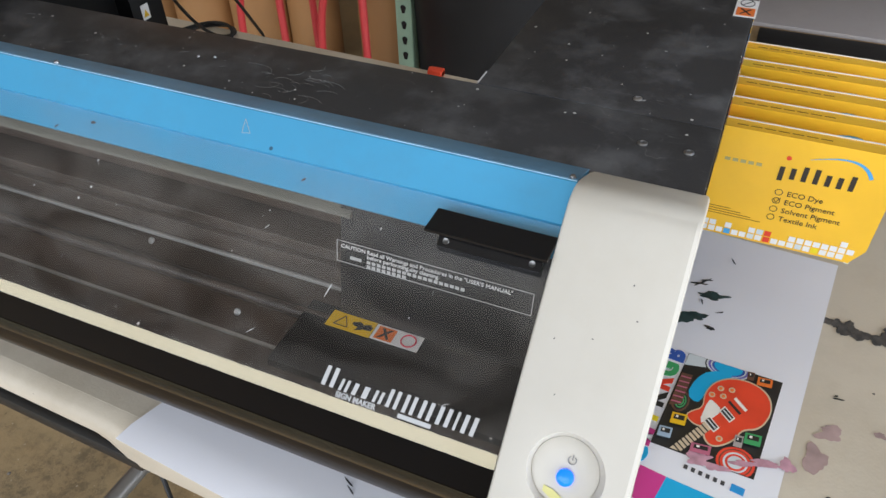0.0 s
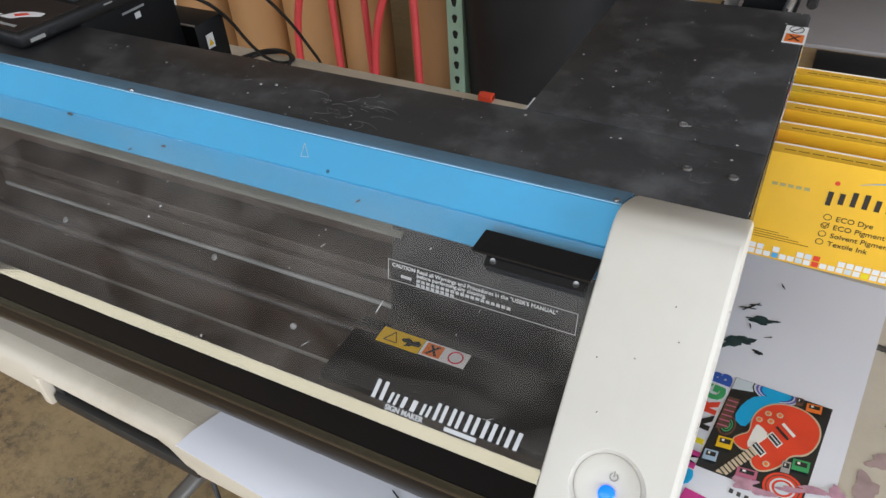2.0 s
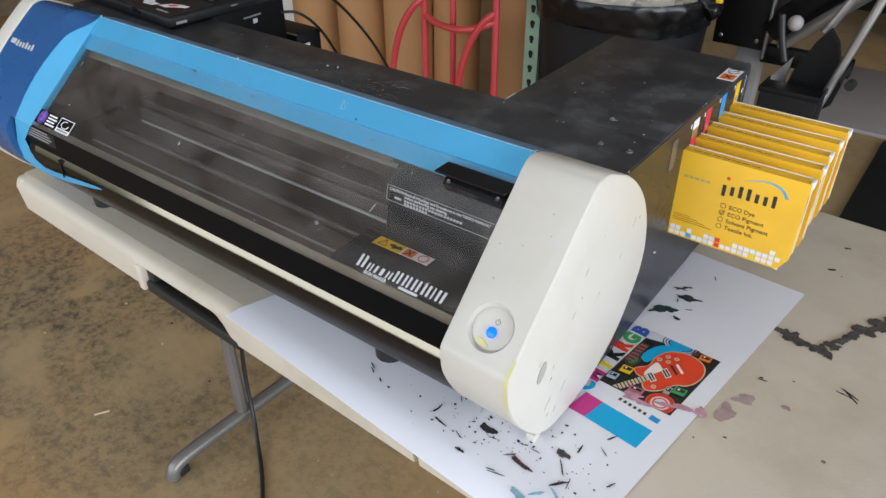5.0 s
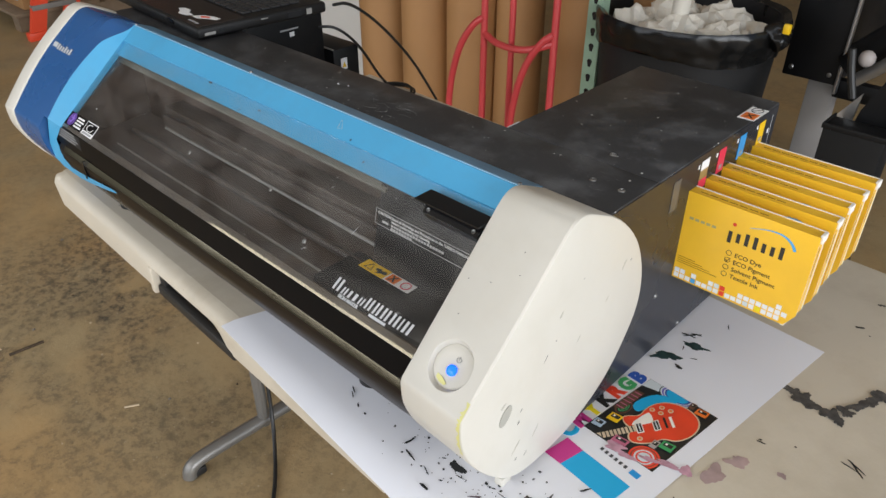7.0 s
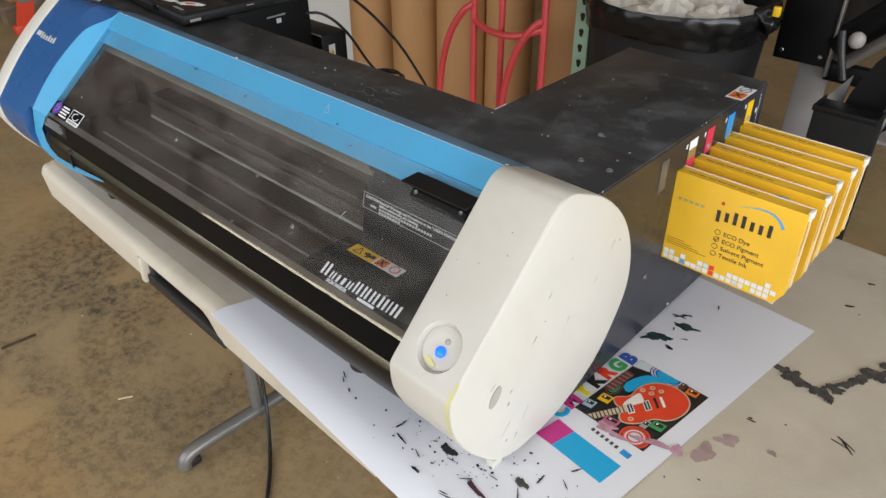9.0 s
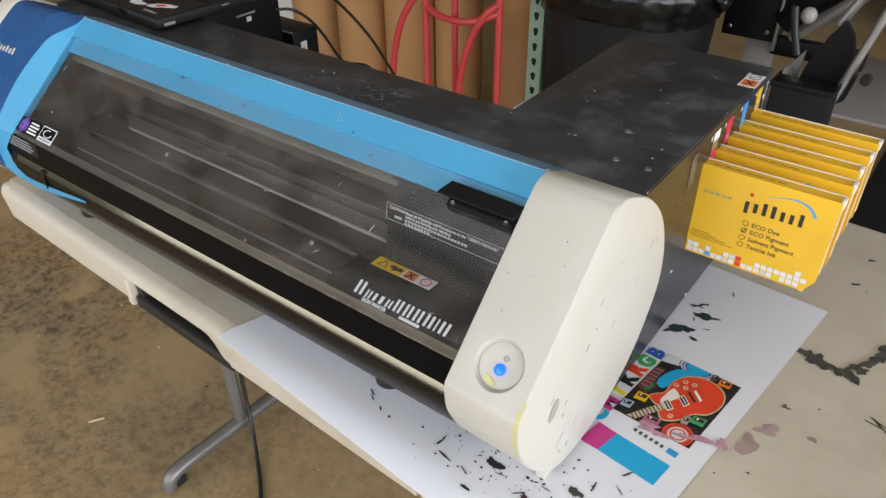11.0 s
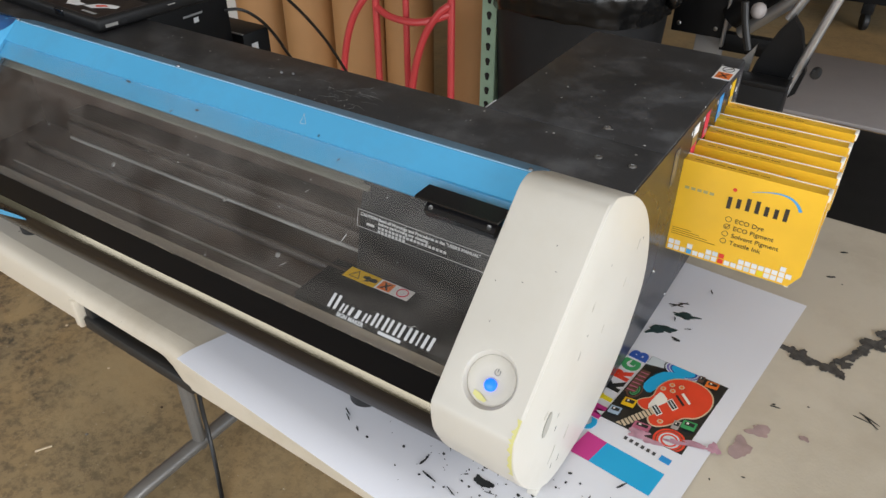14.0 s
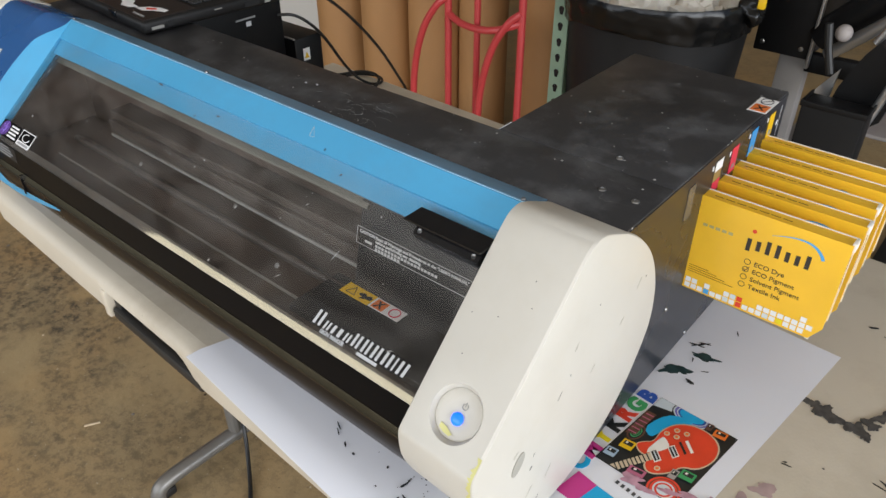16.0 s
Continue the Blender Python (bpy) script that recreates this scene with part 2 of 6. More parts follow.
M = {
    "cap": mat("warm_white_plastic", srgb("cac6bc"), 0.42, vary=0.03, bump=0.03, bump_scale=600, second=srgb("bfb9ab"), second_amount=0.35, second_scale=14),
    "black": mat("black_powder_coat", (0.0230, 0.0232, 0.0250), 0.46, vary=0.25, scale=5, bump=0.12, bump_scale=900, second=(0.150, 0.154, 0.162), second_amount=0.5, second_scale=15, specks=0.14, speck_scale=130, streaks=0.16),
    "blackside": mat("black_sheet_steel", (0.016, 0.018, 0.024), 0.28, vary=0.1, bump=0.05, bump_scale=900),
    "blue": mat("light_blue_plastic", srgb("4899c4"), 0.36, vary=0.06, bump=0.03, bump_scale=500, second=srgb("4a86a8"), second_amount=0.4, second_scale=16, specks=0.06, speck_scale=60, speck_colour=srgb("2f5872")),
    "blueback": mat("dull_blue_plastic", srgb("6d9abd"), 0.45, vary=0.1, scale=10, bump=0.03, second=(0.09, 0.11, 0.13), second_amount=0.5, second_scale=13),
    "paleblue": mat("worn_edge_highlight", srgb("a9d2ea"), 0.35, vary=0.15, scale=30, bump=0),
    "navy": mat("deep_blue_plastic", srgb("27548a"), 0.28, vary=0.05, bump=0.03, bump_scale=500),
    "gloss": mat("gloss_black_plastic", (0.006, 0.006, 0.007), 0.15, vary=0.1, bump=0.0, spec=0.35),
    "lip": mat("satin_black_plastic", (0.0035, 0.0037, 0.0045), 0.3, vary=0.1, bump=0.0, spec=0.06),
    "brown": mat("smoked_dark_plastic", (0.012, 0.0095, 0.008), 0.3, vary=0.2, bump=0.02, spec=0.07),
    "inner": mat("dark_interior_plastic", (0.066, 0.047, 0.037), 0.4, vary=0.4, scale=14, bump=0.08, second=(0.035, 0.032, 0.03), second_amount=0.5, second_scale=9),
    "ledge": mat("olive_grey_plastic", (0.120, 0.116, 0.095), 0.45, vary=0.15, scale=14),
    "innerblack": mat("black_interior_plastic", (0.011, 0.011, 0.012), 0.45, vary=0.2, bump=0.0, spec=0.3),
    "rail": mat("grey_metal_rail", (0.3, 0.29, 0.27), 0.4, metal=0.3, vary=0.2, scale=20),
    "acrylic": clear_acrylic("dusty_clear_acrylic"),
    # pale film and strong cream gloss paint the daylight reflection into the bend
    "bend": clear_acrylic("acrylic_bend_sheen", 0.10, 0.26, 0.22, (1.0, 0.91, 0.64)),
    "bevel": mat("polished_smoked_bevel", (0.25, 0.228, 0.18), 0.07, metal=1.0, vary=0.04, bump=0.0),
    "steel": mat("screw_steel", (0.3, 0.3, 0.3), 0.38, metal=1.0, vary=0.1),
    "silver": mat("silver_print", (0.5, 0.51, 0.52), 0.4, vary=0.05, bump=0),
    "white": mat("white_print", (0.75, 0.75, 0.75), 0.5, vary=0.03, bump=0),
    "dim": mat("faded_white_print", (0.3, 0.3, 0.3), 0.5, vary=0.05, bump=0),
    "yellowlab": mat("yellow_label", srgb("e0b512"), 0.4, vary=0.04, bump=0),
    "orangelab": mat("orange_label", srgb("e0742a"), 0.4, vary=0.04, bump=0),
    "redlab": mat("crimson_label", srgb("d02a4c"), 0.4, vary=0.04, bump=0),
    "bluelab": mat("cyan_label", srgb("2a8fd0"), 0.4, vary=0.04, bump=0),
    "ink": mat("black_ink", (0.012, 0.014, 0.016), 0.45, vary=0.3, scale=60, bump=0),
    "greenink": mat("dark_teal_ink", (0.02, 0.045, 0.045), 0.45, vary=0.5, scale=90, bump=0),
    "pinkstain": mat("faded_pink_stain", (0.36, 0.26, 0.25), 0.6, vary=0.2, scale=60, bump=0),
    "led": glow("blue_power_light", (0.01, 0.13, 1.0), 1.3),
    "highlighter": mat("yellow_marker_smear", srgb("d2cd86"), 0.5, vary=0.1, bump=0),
    "table": mat("grey_white_moulded_plastic", srgb("c4bbaa"), 0.5, vary=0.06, scale=5, bump=0.12, bump_scale=350, second=srgb("94866f"), second_amount=0.65, second_scale=2.6, specks=0.05, speck_scale=60, speck_colour=srgb("6f675c")),
    "paper": mat("white_paper", srgb("dedfe5"), 0.7, vary=0.02, bump=0.02),
    "carton": mat("yellow_carton", srgb("ebb92c"), 0.35, vary=0.05, scale=20, bump=0.02, coat=0.2),
    "cartonedge": mat("white_card_edge", srgb("e4e0d8"), 0.6, vary=0.04),
    "cartondark": mat("dark_print", (0.03, 0.025, 0.02), 0.45, vary=0.05, bump=0),
    "cartonbrown": mat("brown_fine_print", srgb("8a640f"), 0.45, vary=0.05, bump=0),
    "cartonblue": mat("blue_print", srgb("4d9fd6"), 0.45, vary=0.05, bump=0),
    "red": mat("red_print", srgb("d8402a"), 0.45, vary=0.05, bump=0),
    "palesq": mat("pale_grey_print", srgb("c9d2d6"), 0.45, vary=0.05, bump=0),
    "concrete": stained_concrete("stained_concrete"),
    "legsteel": mat("grey_painted_tube", srgb("77746f"), 0.35, metal=0.4, vary=0.1),
    "rubber": mat("black_rubber", (0.012, 0.012, 0.012), 0.5, vary=0.1),
    "lapblack": mat("black_laptop_plastic", (0.007, 0.0065, 0.0065), 0.5, vary=0.15, bump=0.05, bump_scale=800, spec=0.3),
    "key": mat("black_key", (0.02, 0.02, 0.021), 0.45, vary=0.1),
    "kraft": mat("kraft_cardboard", srgb("a47a4d"), 0.6, vary=0.1, scale=3, bump=0.05, second=srgb("a87a4a"), second_amount=0.5),
    "truckred": mat("red_painted_tube", srgb("b23a3c"), 0.35, vary=0.08),
    "rackgreen": mat("pale_green_painted_steel", srgb("7d9480"), 0.45, vary=0.12),
    "binplastic": mat("dark_grey_bin_plastic", (0.011, 0.011, 0.0115), 0.55, vary=0.2, spec=0.25),
    "bag": mat("black_plastic_bag", (0.005, 0.005, 0.005), 0.25, vary=0.1, bump=0.5, bump_scale=45, spec=0.35),
    "waste": mat("crumpled_white_waste", srgb("c2bcb0"), 0.7, vary=0.1, bump=0.3, bump_scale=30),
    "wall": mat("dull_brown_wall", srgb("6b6259"), 0.7, vary=0.1, scale=1.5),
    "wallwhite": mat("white_painted_wall", srgb("cfccc6"), 0.7, vary=0.04, scale=1.5),
    "machine": mat("black_machine_paint", (0.007, 0.007, 0.0075), 0.45, vary=0.15, spec=0.25),
    "alu": mat("brushed_aluminium", (0.5, 0.5, 0.5), 0.35, metal=0.9, vary=0.08),
    "greyboard": mat("grey_board", srgb("77736e"), 0.6, vary=0.1),
    "orange": mat("orange_painted_steel", srgb("e0492a"), 0.4, vary=0.05),
    "greysheet": mat("pale_grey_sheet", srgb("a39c99"), 0.5, vary=0.06, scale=3, second=srgb("8a827c"), second_amount=0.4),
    "greyleg": mat("light_grey_painted_steel", srgb("8b8784"), 0.5, vary=0.08),
    "hair": mat("pale_scratch", (0.24, 0.24, 0.235), 0.5, vary=0.2, bump=0),
    "scuff": mat("grey_black_scuff", (0.05, 0.05, 0.055), 0.5, vary=0.3, scale=80, bump=0),
    "greyscuff": mat("pale_grey_scuff", (0.2, 0.2, 0.19), 0.5, vary=0.4, scale=200, bump=0),
    "capsmudge": mat("faint_rubbed_grime", srgb("b9b5a9"), 0.5, vary=0.12, scale=120, bump=0),
    "dim2": mat("grey_white_print", (0.5, 0.5, 0.5), 0.5, vary=0.05, bump=0),
    "tape": mat("clear_tape", (0.09, 0.085, 0.08), 0.25, vary=0.2, scale=50),
    "tan": mat("tan_label", srgb("8f7748"), 0.4, vary=0.05, bump=0),
    "inner2": mat("brown_grey_metal", (0.050, 0.038, 0.031), 0.4, vary=0.3, scale=25),
    "faint": mat("faint_blue_grey_print", srgb("a9a06e"), 0.45, vary=0.05, bump=0),
    "lemon": mat("lemon_print", srgb("e6d21e"), 0.45, vary=0.05, bump=0),
    "magenta": mat("magenta_print", srgb("c33386"), 0.6, vary=0.05, bump=0),
    "cyan": mat("cyan_print", srgb("1aa3d6"), 0.6, vary=0.05, bump=0),
    "violetprint": mat("violet_print", srgb("6a5fae"), 0.6, vary=0.3, scale=200, bump=0),
    "guitarred": mat("red_guitar_print", srgb("d8401f"), 0.6, vary=0.1, scale=40, bump=0),
    "neck": mat("pale_neck_print", srgb("c9b79a"), 0.6, vary=0.1, bump=0),
    "greenprint": mat("green_print", srgb("3f9a5c"), 0.6, vary=0.1, bump=0),
    "pinkprint": mat("pink_print", srgb("b0607a"), 0.6, vary=0.1, bump=0),
    "brownprint": mat("brown_print", srgb("5e4030"), 0.6, vary=0.3, scale=200, bump=0),
    "blueprint": mat("blue_letter_print", srgb("2f55a8"), 0.6, vary=0.05, bump=0),
    "maroonink": mat("maroon_ink", (0.05, 0.012, 0.022), 0.4, vary=0.3, bump=0),
    "pinksmear": mat("dried_pink_ink", srgb("b58a99"), 0.6, vary=0.25, scale=90, bump=0),
    "tealsmear": mat("pale_teal_smear", srgb("84abbd"), 0.6, vary=0.3, scale=120, bump=0),
    "crust": mat("crusted_dark_ink", (0.06, 0.055, 0.05), 0.7, vary=0.5, scale=140, bump=0.5, bump_scale=400),
    "lapbrown": mat("worn_palm_rest", (0.02, 0.013, 0.011), 0.35, vary=0.25),
    "plank": mat("weathered_wood", srgb("7d6a55"), 0.7, vary=0.25, scale=9),
    "plank2": mat("dark_splinter_wood", srgb("4a3c2c"), 0.8, vary=0.3, scale=60),
    "bluepale": mat("pale_blue_label", srgb("9fb4c8"), 0.6, vary=0.15),
}


# ---- mesh helpers ----
def bevelled(bm, width, segs=2):
    if width:
        bmesh.ops.bevel(bm, geom=[e for e in bm.edges if len(e.link_faces) == 2 and e.calc_face_angle(0) > 0.5], offset=width, segments=segs, affect="EDGES", profile=0.5)
    return bm


def box(x0, x1, y0, y1, z0, z1, bevel=0.0, segs=2):
    bm = bmesh.new()
    bmesh.ops.create_cube(bm, size=1)
    for v in bm.verts:
        v.co = Vector((x0 + (v.co.x + 0.5) * (x1 - x0), y0 + (v.co.y + 0.5) * (y1 - y0), z0 + (v.co.z + 0.5) * (z1 - z0)))
    return bevelled(bm, bevel, segs)


def prism(profile, x0, x1, bevel=0.0, segs=2):
    """A (y, z) outline drawn out along x."""
    bm = bmesh.new()
    a = [bm.verts.new((x0, y, z)) for y, z in profile]
    b = [bm.verts.new((x1, y, z)) for y, z in profile]
    n = len(profile)
    bm.faces.new(a)
    bm.faces.new(b[::-1])
    for i in range(n):
        bm.faces.new((a[i], b[i], b[(i + 1) % n], a[(i + 1) % n]))
    bmesh.ops.recalc_face_normals(bm, faces=bm.faces)
    if bevel:
        ends = [e for e in bm.edges if len({round(v.co.x, 5) for v in e.verts}) == 1]
        bmesh.ops.bevel(bm, geom=ends, offset=bevel, segments=segs, affect="EDGES", profile=0.5)
    return bm


def smooth_loop(points, times=2):
    """Corner cutting of a closed outline."""
    for _ in range(times):
        out = []
        for i, p in enumerate(points):
            q = points[(i + 1) % len(points)]
            out.append(tuple(0.75 * a + 0.25 * b for a, b in zip(p, q)))
            out.append(tuple(0.25 * a + 0.75 * b for a, b in zip(p, q)))
        points = out
    return points


def smooth_line(points, times=3):
    for _ in range(times):
        out = [points[0]]
        for p, q in zip(points, points[1:]):
            out.append(tuple(0.75 * a + 0.25 * b for a, b in zip(p, q)))
            out.append(tuple(0.25 * a + 0.75 * b for a, b in zip(p, q)))
        out.append(points[-1])
        points = out
    return points


def tube(points, r, n=10, times=2):
    """A round bar along a line of points."""
    pts = [Vector(p) for p in (smooth_line(points, times) if len(points) > 2 else points)]
    bm = bmesh.new()
    rings = []
    side = None
    for i, p in enumerate(pts):
        d = (pts[min(i + 1, len(pts) - 1)] - pts[max(i - 1, 0)]).normalized()
        if side is None:
            side = d.orthogonal().normalized()
        side = (side - d * side.dot(d)).normalized()
        up = d.cross(side)
        rings.append([bm.verts.new(p + r * (math.cos(2 * math.pi * k / n) * side + math.sin(2 * math.pi * k / n) * up)) for k in range(n)])
    for a, b in zip(rings, rings[1:]):
        for k in range(n):
            bm.faces.new((a[k], a[(k + 1) % n], b[(k + 1) % n], b[k]))
    bm.faces.new(rings[0][::-1])
    bm.faces.new(rings[-1])
    bmesh.ops.recalc_face_normals(bm, faces=bm.faces)
    return bm


def lathe(profile, n=40, centre=(0, 0, 0)):
    """A (radius, z) line turned round an upright axis."""
    bm = bmesh.new()
    rings = []
    for r, z in profile:
        rings.append([bm.verts.new((centre[0] + r * math.cos(2 * math.pi * k / n), centre[1] + r * math.sin(2 * math.pi * k / n), centre[2] + z)) for k in range(n)])
    for a, b in zip(rings, rings[1:]):
        for k in range(n):
            bm.faces.new((a[k], a[(k + 1) % n], b[(k + 1) % n], b[k]))
    bm.faces.new(rings[0])
    bm.faces.new(rings[-1])
    bmesh.ops.remove_doubles(bm, verts=bm.verts, dist=1e-6)
    bmesh.ops.recalc_face_normals(bm, faces=bm.faces)
    return bm


def plate(points, up, thick):
    """A thin plate from an outline of 3D points, raised along up."""
    bm = bmesh.new()
    up = Vector(up).normalized() * thick
    a = [bm.verts.new(p) for p in points]
    b = [bm.verts.new(Vector(p) + up) for p in points]
    bm.faces.new(a)
    bm.faces.new(b[::-1])
    for i in range(len(a)):
        j = (i + 1) % len(a)
        bm.faces.new((a[i], b[i], b[j], a[j]))
    bmesh.ops.recalc_face_normals(bm, faces=bm.faces)
    return bm


def merge(*bms):
    out = bmesh.new()
    for bm in bms:
        me = bpy.data.meshes.new("tmp")
        bm.to_mesh(me)
        out.from_mesh(me)
        bpy.data.meshes.remove(me)
        bm.free()
    return out


def moved(bm, m):
    bm.transform(m)
    return bm


def link(name, bm, material, smooth=True):
    me = bpy.data.meshes.new(name)
    if smooth:
        for f in bm.faces:
            f.smooth = True
        for e in bm.edges:
            if len(e.link_faces) == 2 and e.calc_face_angle(0) > 0.6:
                e.smooth = False
    bm.to_mesh(me)
    bm.free()
    ob = new(name, me)
    me.materials.append(material)
    return ob


def part(name, bm, material, parent, label=""):
    ob = link(name, bm, material)
    ob.parent = parent
    ob.matrix_parent_inverse = parent.matrix_basis.inverted() if parent.parent is None else Matrix()
    return tagged(ob, label)


def thing(name, at, label, category, group="", kind=""):
    ob = new(name)
    ob.empty_display_size = 0.05
    ob.matrix_basis = pose(*at)
    return tagged(ob, label, category, group, kind)


def solid(name, bm, material, label, category, kind="", group=""):
    return tagged(link(name, bm, material), label, category, group, kind)


def lettering(name, words, height, m, material, parent, label="", thick=0.0003, align="LEFT", bold=0.0):
    """Words as a thin mesh; m carries their own plane: x along the line, z out of it."""
    cu = bpy.data.curves.new(name, "FONT")
    cu.body, cu.size, cu.extrude, cu.align_x = words, height, thick, align
    cu.resolution_u, cu.offset = 3, bold
    tmp = new(name, cu)
    me = bpy.data.meshes.new_from_object(tmp.evaluated_get(bpy.context.evaluated_depsgraph_get()))
    bpy.data.objects.remove(tmp)
    bpy.data.curves.remove(cu)
    bm = bmesh.new()
    bm.from_mesh(me)
    bpy.data.meshes.remove(me)
    bm.transform(m)
    return part(name, bm, material, parent, label)


def blot(cx, cy, rx, ry, turn, seed, z, m=None, n=26, rough=0.5, thick=0.0004):
    """An uneven spill outline lying flat."""
    rnd = random.Random(seed)
    ph = [rnd.uniform(0, 6.28) for _ in range(5)]
    pts = []
    for k in range(n):
        a = 2 * math.pi * k / n
        r = 1 + rough * sum(math.sin((j + 2) * a + ph[j]) / (j + 1.6) for j in range(5)) * 0.6 + rnd.uniform(-0.12, 0.12) * rough * 2
        x, y = rx * r * math.cos(a), ry * r * math.sin(a)
        c, s = math.cos(turn), math.sin(turn)
        pts.append((cx + c * x - s * y, cy + s * x + c * y, z))
    return plate(pts, (0, 0, 1), thick)


# ---- the workshop ----
floor = solid("floor", box(-9, 5, -4.2, 6.4, -0.1, 0), M["concrete"], "brown-grey stained concrete workshop floor", "floor", "structure")
solid("wall_north", box(-9, 5, 6.2, 6.4, 0, 3.6), M["wall"], "dull brown workshop wall", "wall", "structure")
solid("wall_west", box(-9.2, -9, -4.2, 6.4, 0, 3.6), M["wall"], "dull brown workshop wall", "wall", "structure")
# unseen ceiling, white so that it bounces light onto upward faces
solid("ceiling", box(-9.2, 5.2, -4.4, 6.4, 3.6, 3.7), M["wallwhite"], "plain white ceiling, out of view, added to bounce light", "ceiling", "structure")

# ---- folding table ----
TOP = 0.74
TB = pose(-0.15, 0.079, 0, 0, 0, -1.9)      # front centre of the table on the floor
DEEP = 0.745


def skirt_run(xs, front, depth_of):
    """A moulded front skirt whose lower edge follows depth_of(x)."""
    bm = bmesh.new()
    rings = []
    for x in xs:
        d = depth_of(x)
        prof = [(0.0230, TOP - 0.0001), (0.0110, TOP - 0.0020), (0.0040, TOP - 0.0075), (0.0005, TOP - 0.0170), (0.005, TOP - d + 0.004), (0.010, TOP - d), (0.020, TOP - d), (0.0235, TOP - d + 0.004)]
        rings.append([bm.verts.new((x, front + y, z)) for y, z in prof])
    for a, b in zip(rings, rings[1:]):
        for i in range(8):
            j = (i + 1) % 8
            bm.faces.new((a[i], b[i], b[j], a[j]))
    bm.faces.new(rings[0])
    bm.faces.new(rings[-1])
    bmesh.ops.recalc_face_normals(bm, faces=bm.faces)
    return bm


def folding_table():
    t = thing("folding_table", (-0.15, 0.45, 0), "grey-white moulded plastic folding table, ink-stained", "table")

    def put(name, bm, m, label=""):
        return part(name, moved(bm, TB.copy()), M[m], t, label)

    def left_depth(x):
        # the skirt rises over the carrying handle between two shoulders
        def step(a, b):
            u = min(max((x - a) / (b - a), 0), 1)
            return u * u * (3 - 2 * u)
        return 0.068 - 0.040 * step(-0.546, -0.542) + 0.036 * step(-0.360, -0.320)

    for s in (-1, 1):
        x0, x1 = (-0.917, -0.001) if s < 0 else (0.001, 0.905)
        put("tabletop", box(x0, x1, 0.0227, DEEP, TOP - 0.02, TOP, 0.0006, 1), "table")
        n = 120 if s < 0 else 20
        xs = [x0 + 0.004 + (x1 - x0 - 0.006) * i / n for i in range(n + 1)]
        put("front_skirt", skirt_run(xs, 0.0005, left_depth if s < 0 else lambda x: 0.064), "table")
        put("rear_skirt", box(x0 + 0.01, x1 - 0.002, DEEP - 0.03, DEEP - 0.002, TOP - 0.06, TOP - 0.012, 0.008, 3), "table")
        xe = -0.916 if s < 0 else 0.878
        put("end_skirt", box(xe - 0.004, xe + 0.026, 0.004, DEEP - 0.004, TOP - 0.064, TOP - 0.0005, 0.010, 3), "table")
    put("handle_stop", box(-0.551, -0.537, 0.000, 0.03, TOP - 0.069, TOP - 0.022, 0.004), "table", "white moulded stop beside the handle")
    put("carrying_handle", merge(box(-0.536, -0.316, 0.004, 0.024, TOP - 0.070, TOP - 0.050, 0.005),
                                 box(-0.536, -0.519, 0.010, 0.05, TOP - 0.064, TOP - 0.02, 0.003),
                                 box(-0.339, -0.322, 0.010, 0.05, TOP - 0.064, TOP - 0.02, 0.003)), "rubber", "black plastic carrying handle")
    for s in (-1, 1):
        x = 0.775 * s
        put("foot_bar", tube([(x, 0.048, 0.006), (x, 0.052, 0.030), (x, 0.080, 0.042), (x, 0.16, 0.043), (x, 0.59, 0.043), (x, 0.67, 0.042), (x, 0.698, 0.030), (x, 0.702, 0.006)], 0.0165, 16, 3), "legsteel")
        for y in (0.25, 0.50):
            put("leg", tube([(x, y, 0.03), (x, y, TOP - 0.02)], 0.0145), "legsteel")
        put("hinge_tube", tube([(x, 0.2, TOP - 0.035), (x, 0.55, TOP - 0.035)], 0.012), "legsteel")
        put("brace", merge(tube([(x, 0.30, 0.46), (0.25 * s, 0.37, TOP - 0.03)], 0.006), tube([(x, 0.25, 0.46), (x, 0.50, 0.46)], 0.006)), "legsteel")
        for y in (0.064, 0.686):
            put("rubber_foot", box(x - 0.013, x + 0.013, y - 0.022, y + 0.022, 0.001, 0.024, 0.006), "rubber", "dark rubber glide under the foot")
    return t


folding_table()

# ---- printer ----
XR, XI, XRING, XL, XS = -0.0262, -0.107, -0.888, -1.045, -0.0295
printer = thing("desktop_sign_printer", (-0.53, 0.35, TOP), "black, blue and white desktop sign printer with clear cover", "printer")
CAP = [(0.132, 0.766), (0.110, 0.790), (0.089, 0.818), (0.0725, 0.852), (0.0695, 0.868), (0.0688, 0.884), (0.0698, 0.8905), (0.073, 0.894), (0.0765, 0.8975), (0.093, 0.914), (0.14, 0.9575), (0.178, 0.994), (0.206, 1.021), (0.216, 1.026), (0.228, 1.027),
       (0.243, 1.021), (0.286, 1.0), (0.328, 0.961), (0.352, 0.916), (0.360, 0.87), (0.350, 0.835), (0.310, 0.780), (0.25, 0.751), (0.205, 0.746), (0.16, 0.749)]
C0, C1 = Vector((0, 0.206, 1.021)), Vector((0, 0.0745, 0.8955))
CD = (C1 - C0).normalized()
CN = Vector((0, CD.z, -CD.y))
S0, S1 = Vector((0, 0.242, 1.018)), Vector((0, 0.077, 0.881))     # the slope of the clear front
SD = (S1 - S0).normalized()
SN = Vector((0, SD.z, -SD.y))
I0, I1 = Vector((0, 0.21, 0.985)), Vector((0, 0.186, 0.876))      # the steep inner cover behind the window
ID = (I1 - I0).normalized()
IN = Vector((0, ID.z, -ID.y))


def spot(o, d, n, x, s, h=0.0):
    p = o + d * s + n * h
    return Vector((x, p.y, p.z))


